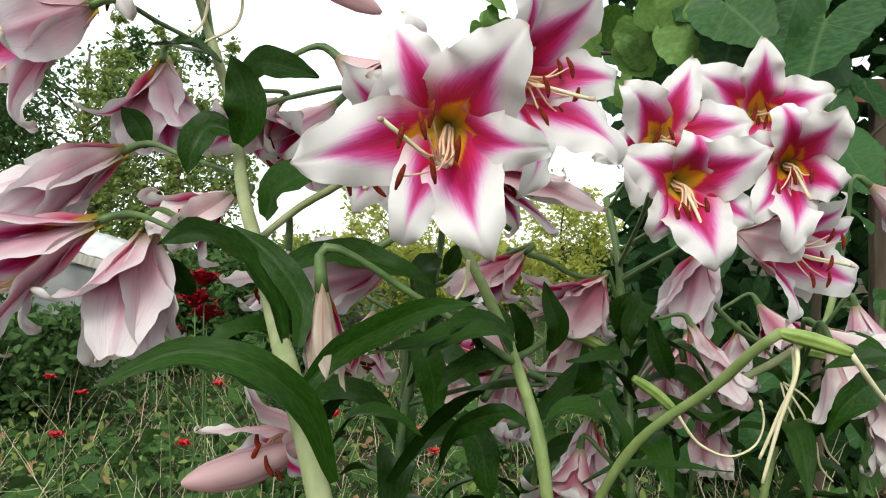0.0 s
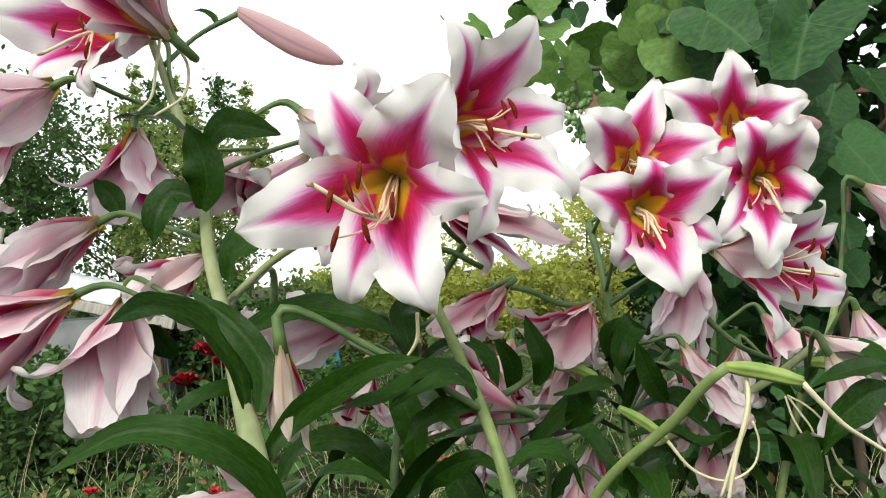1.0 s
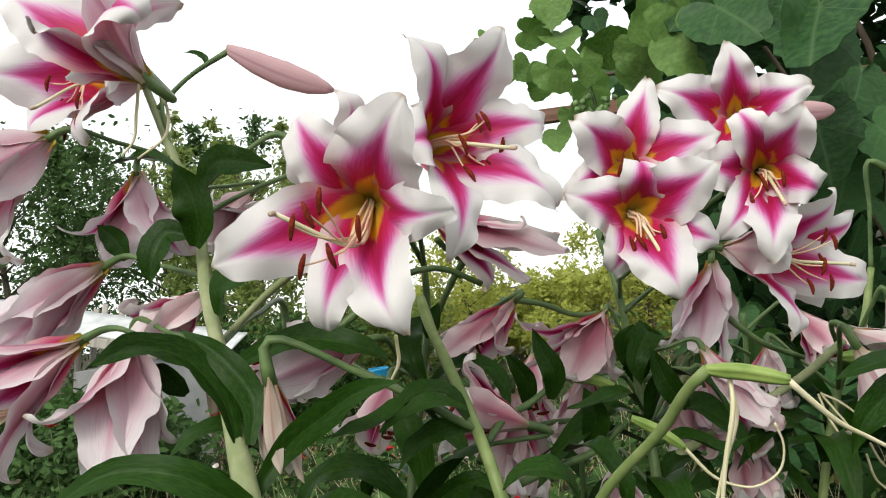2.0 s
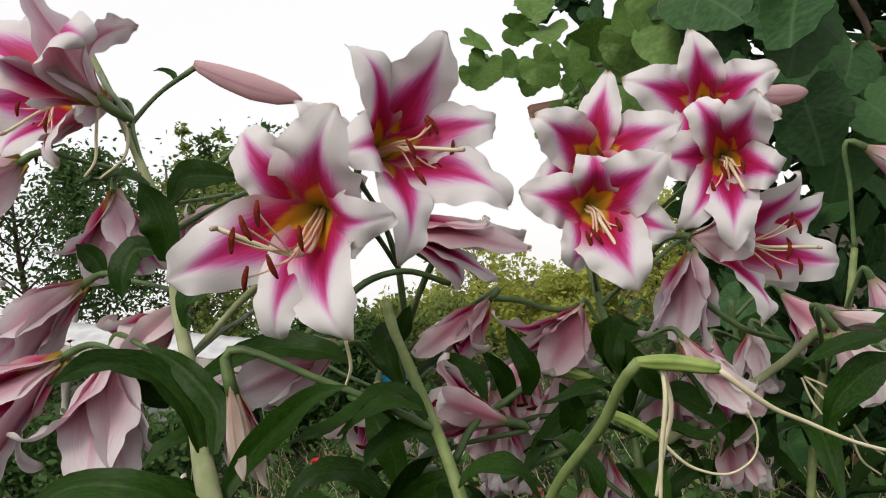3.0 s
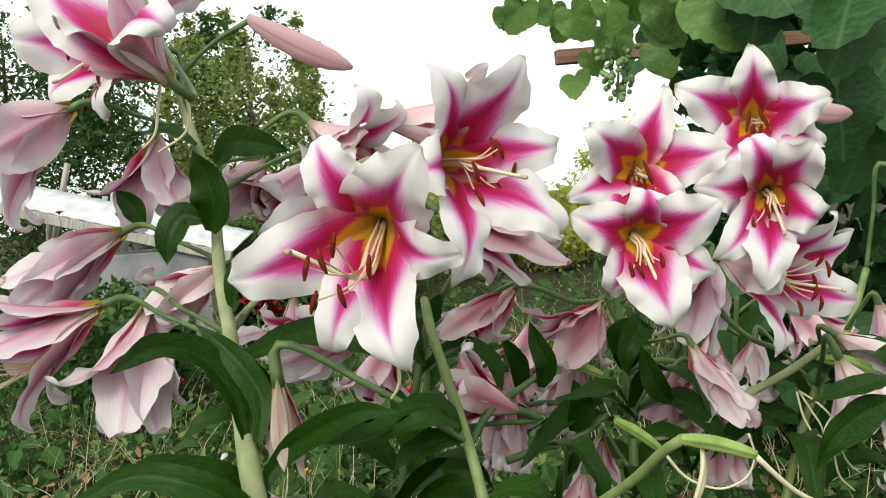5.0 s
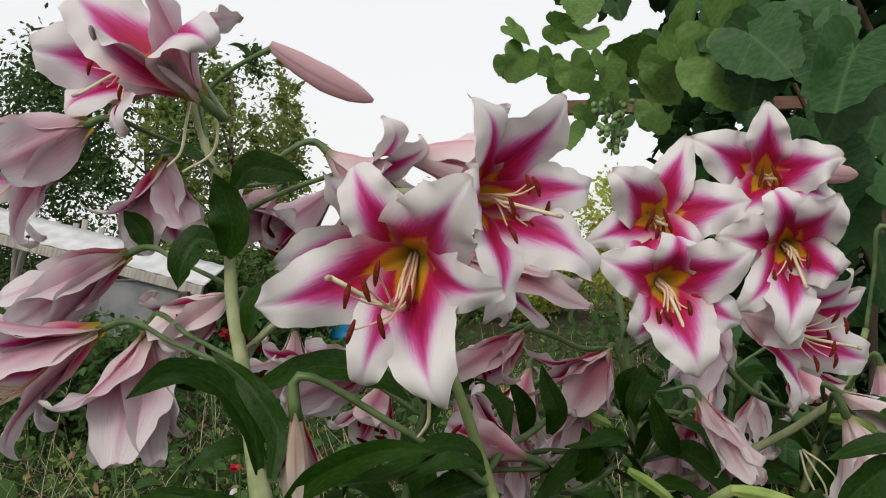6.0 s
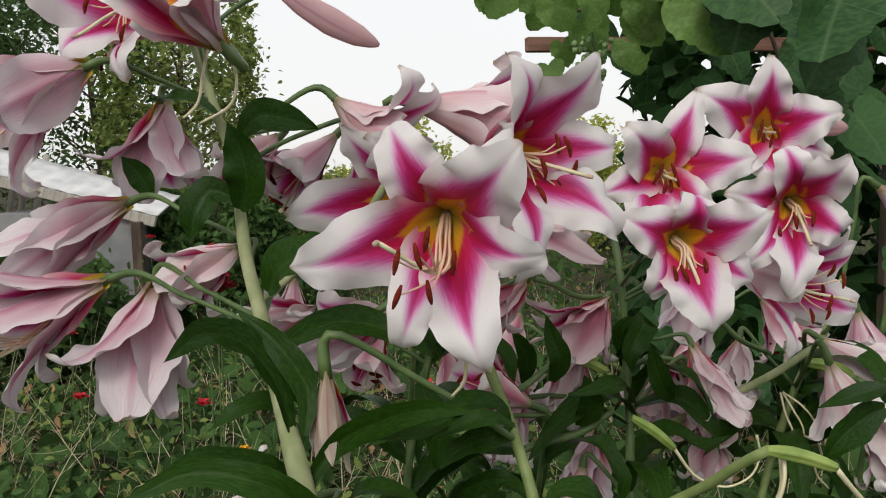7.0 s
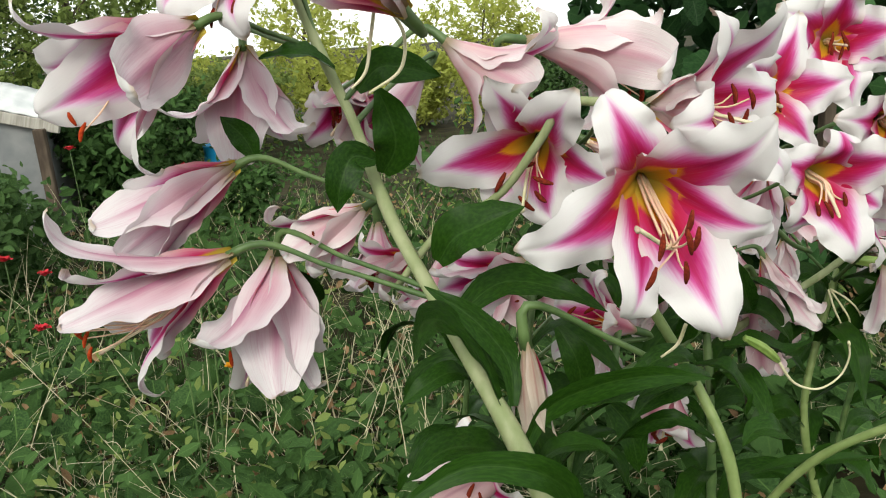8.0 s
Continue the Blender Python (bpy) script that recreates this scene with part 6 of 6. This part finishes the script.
pod(plant_c, [(0.204, 0.819, 1.007), (0.230, 0.823, 0.989), (0.254, 0.828, 0.967)], [(0.253, 0.828, 0.968), (0.286, 0.836, 0.927), (0.325, 0.842, 0.914), (0.350, 0.844, 0.926), (0.357, 0.838, 0.958), (0.352, 0.834, 0.974)], 0.006)
pod(plant_c, [(0.149, 0.977, 1.038), (0.178, 0.974, 1.033), (0.208, 0.973, 1.019)], None, 0.007)
stem(plant_d, [(0.528, 1.066, 1.022), (0.471, 1.063, 0.986), (0.412, 1.057, 0.959), (0.341, 1.043, 0.932), (0.268, 1.012, 0.906), (0.243, 0.984, 0.882)], [0.0055, 0.006, 0.007])
stem_leaves(plant_c, [(0.233, 1.073, 1.221), (0.240, 1.037, 1.145), (0.243, 1.018, 1.045), (0.244, 0.996, 0.958), (0.240, 0.968, 0.853), (0.243, 0.958, 0.599), (0.230, 0.950, -0.020)], 0.55, 1.0, 11, 0.15, 0.042, 3)
stem_leaves(plant_d, [(0.643, 1.206, 1.105), (0.605, 1.180, 1.026), (0.529, 1.119, 0.948), (0.487, 1.089, 0.867), (0.457, 1.068, 0.785), (0.501, 1.055, 0.499), (0.500, 1.050, -0.020)], 0.55, 1.0, 11, 0.15, 0.045, 4)
stem_leaves(plant_e, [(-0.001, 0.940, 1.205), (-0.008, 0.949, 1.140), (-0.029, 0.922, 1.046), (-0.054, 0.894, 0.932), (0.033, 0.933, 0.499), (0.030, 0.930, -0.020)], 0.55, 1.0, 11, 0.15, 0.042, 5)
stem_leaves(plant_b, [(0.011, 0.756, 1.165), (0.019, 0.724, 1.140), (0.033, 0.688, 1.108), (0.046, 0.659, 1.075), (0.057, 0.637, 1.044), (0.068, 0.611, 1.004), (0.078, 0.592, 0.918), (0.087, 0.586, 0.701), (0.099, 0.537, 0.400), (0.100, 0.530, -0.020)], 0.55, 0.93, 8, 0.14, 0.036, 6)
stem_leaves(plant_a, [(-0.332, 0.889, 1.566), (-0.313, 0.883, 1.515), (-0.286, 0.865, 1.440), (-0.257, 0.843, 1.358), (-0.235, 0.831, 1.298), (-0.221, 0.791, 1.248), (-0.205, 0.750, 1.199), (-0.181, 0.703, 1.150), (-0.155, 0.645, 1.098), (-0.130, 0.593, 1.047), (-0.097, 0.549, 0.950), (-0.069, 0.519, 0.751), (-0.046, 0.467, 0.400), (-0.040, 0.460, -0.020)], 0.55, 0.93, 8, 0.14, 0.036, 7)
stem_leaves(plant_g, [(0.215, 0.493, 1.093), (0.206, 0.501, 1.084), (0.190, 0.530, 1.055), (0.144, 0.576, 1.001), (0.094, 0.639, 0.850), (0.059, 0.650, 0.450), (0.050, 0.650, -0.020)], 0.6, 0.9, 5, 0.13, 0.034, 8)
threads(plant_g, [(0.231, 0.509, 1.081), (0.231, 0.507, 1.060), (0.221, 0.509, 1.034), (0.210, 0.514, 1.003)])
threads(plant_g, [(0.230, 0.504, 1.089), (0.228, 0.496, 1.074), (0.217, 0.499, 1.032), (0.208, 0.505, 0.989)])
threads(plant_d, [(0.486, 1.067, 0.957), (0.505, 1.050, 0.943), (0.517, 1.042, 0.928), (0.525, 1.044, 0.915)])
threads(plant_d, [(0.487, 1.067, 0.955), (0.495, 1.050, 0.934), (0.505, 1.042, 0.912), (0.508, 1.043, 0.892)])
threads(plant_d, [(0.483, 1.067, 0.956), (0.483, 1.048, 0.929), (0.491, 1.040, 0.903), (0.490, 1.041, 0.877)])
threads(plant_d, [(0.520, 1.026, 0.894), (0.532, 1.030, 0.866), (0.550, 1.034, 0.848)])
threads(plant_d, [(0.513, 1.026, 0.881), (0.521, 1.029, 0.846), (0.541, 1.034, 0.824)])
threads(plant_a, [(0.011, 0.573, 1.140), (0.008, 0.583, 1.118), (-0.001, 0.592, 1.105)])
threads(plant_a, [(-0.211, 0.675, 1.405), (-0.217, 0.675, 1.378), (-0.225, 0.675, 1.350), (-0.236, 0.674, 1.340)])
threads(plant_a, [(-0.201, 0.676, 1.404), (-0.189, 0.679, 1.381), (-0.193, 0.679, 1.354), (-0.222, 0.676, 1.335)])
plant_back = lily_plant("leafy lily plant with drooping faded flowers behind the others")
stem(plant_back, [(0.182, 1.269, 1.056), (0.163, 1.286, 0.796), (0.122, 1.347, 0.400), (0.120, 1.350, -0.020)], [0.004, 0.006, 0.009], M_STEM_DARK)
stem_leaves(plant_back, [(0.182, 1.269, 1.056), (0.163, 1.286, 0.796), (0.122, 1.347, 0.400), (0.120, 1.350, -0.020)], 0.45, 0.98, 9, 0.17, 0.040, 20)
lily(plant_back, (0.117, 1.230, 1.046), (-0.359, -0.548, -0.900), 47, 0.13, phi=44, attach=(0.182, 1.270, 1.026), outside=M_OUT_OLD, seed=70)
lily(plant_back, (0.128, 1.310, 0.996), (-0.315, 0.189, -0.900), 44, 0.13, phi=44, attach=(0.182, 1.271, 0.986), outside=M_OUT_OLD, seed=71)
plant_back = lily_plant("leafy lily plant with drooping faded flowers behind the others")
stem(plant_back, [(0.479, 1.326, 1.057), (0.459, 1.343, 0.796), (0.422, 1.397, 0.400), (0.420, 1.400, -0.020)], [0.004, 0.006, 0.009], M_STEM_DARK)
stem_leaves(plant_back, [(0.479, 1.326, 1.057), (0.459, 1.343, 0.796), (0.422, 1.397, 0.400), (0.420, 1.400, -0.020)], 0.45, 0.98, 9, 0.17, 0.040, 21)
lily(plant_back, (0.560, 1.312, 1.047), (0.467, -0.378, -0.900), 47, 0.13, phi=44, attach=(0.479, 1.327, 1.027), outside=M_OUT_OLD, seed=73)
lily(plant_back, (0.424, 1.284, 0.997), (-0.290, -0.608, -0.900), 33, 0.13, phi=44, attach=(0.478, 1.329, 0.987), outside=M_OUT_OLD, seed=74)
plant_back = lily_plant("leafy lily plant with drooping faded flowers behind the others")
stem(plant_back, [(0.771, 1.295, 1.058), (0.751, 1.312, 0.797), (0.721, 1.349, 0.400), (0.720, 1.350, -0.020)], [0.004, 0.006, 0.009], M_STEM_DARK)
stem_leaves(plant_back, [(0.771, 1.295, 1.058), (0.751, 1.312, 0.797), (0.721, 1.349, 0.400), (0.720, 1.350, -0.020)], 0.45, 0.98, 9, 0.17, 0.040, 22)
lily(plant_back, (0.859, 1.309, 1.048), (0.492, -0.109, -0.900), 29, 0.13, phi=44, attach=(0.771, 1.296, 1.028), outside=M_OUT_OLD, seed=76)
lily(plant_back, (0.782, 1.246, 0.998), (0.080, -0.694, -0.900), 15, 0.13, phi=44, attach=(0.771, 1.297, 0.988), outside=M_OUT_OLD, seed=77)
plant_back = lily_plant("leafy lily plant with drooping faded flowers behind the others")
stem(plant_back, [(-0.055, 1.215, 1.056), (-0.075, 1.232, 0.796), (-0.117, 1.296, 0.400), (-0.120, 1.300, -0.020)], [0.004, 0.006, 0.009], M_STEM_DARK)
stem_leaves(plant_back, [(-0.055, 1.215, 1.056), (-0.075, 1.232, 0.796), (-0.117, 1.296, 0.400), (-0.120, 1.300, -0.020)], 0.45, 0.98, 9, 0.17, 0.040, 23)
lily(plant_back, (-0.110, 1.170, 1.046), (-0.297, -0.602, -0.900), 57, 0.13, phi=44, attach=(-0.055, 1.216, 1.026), outside=M_OUT_OLD, seed=79)
lily(plant_back, (-0.004, 1.263, 0.996), (0.276, 0.217, -0.900), 23, 0.13, phi=44, attach=(-0.056, 1.217, 0.986), outside=M_OUT_OLD, seed=80)
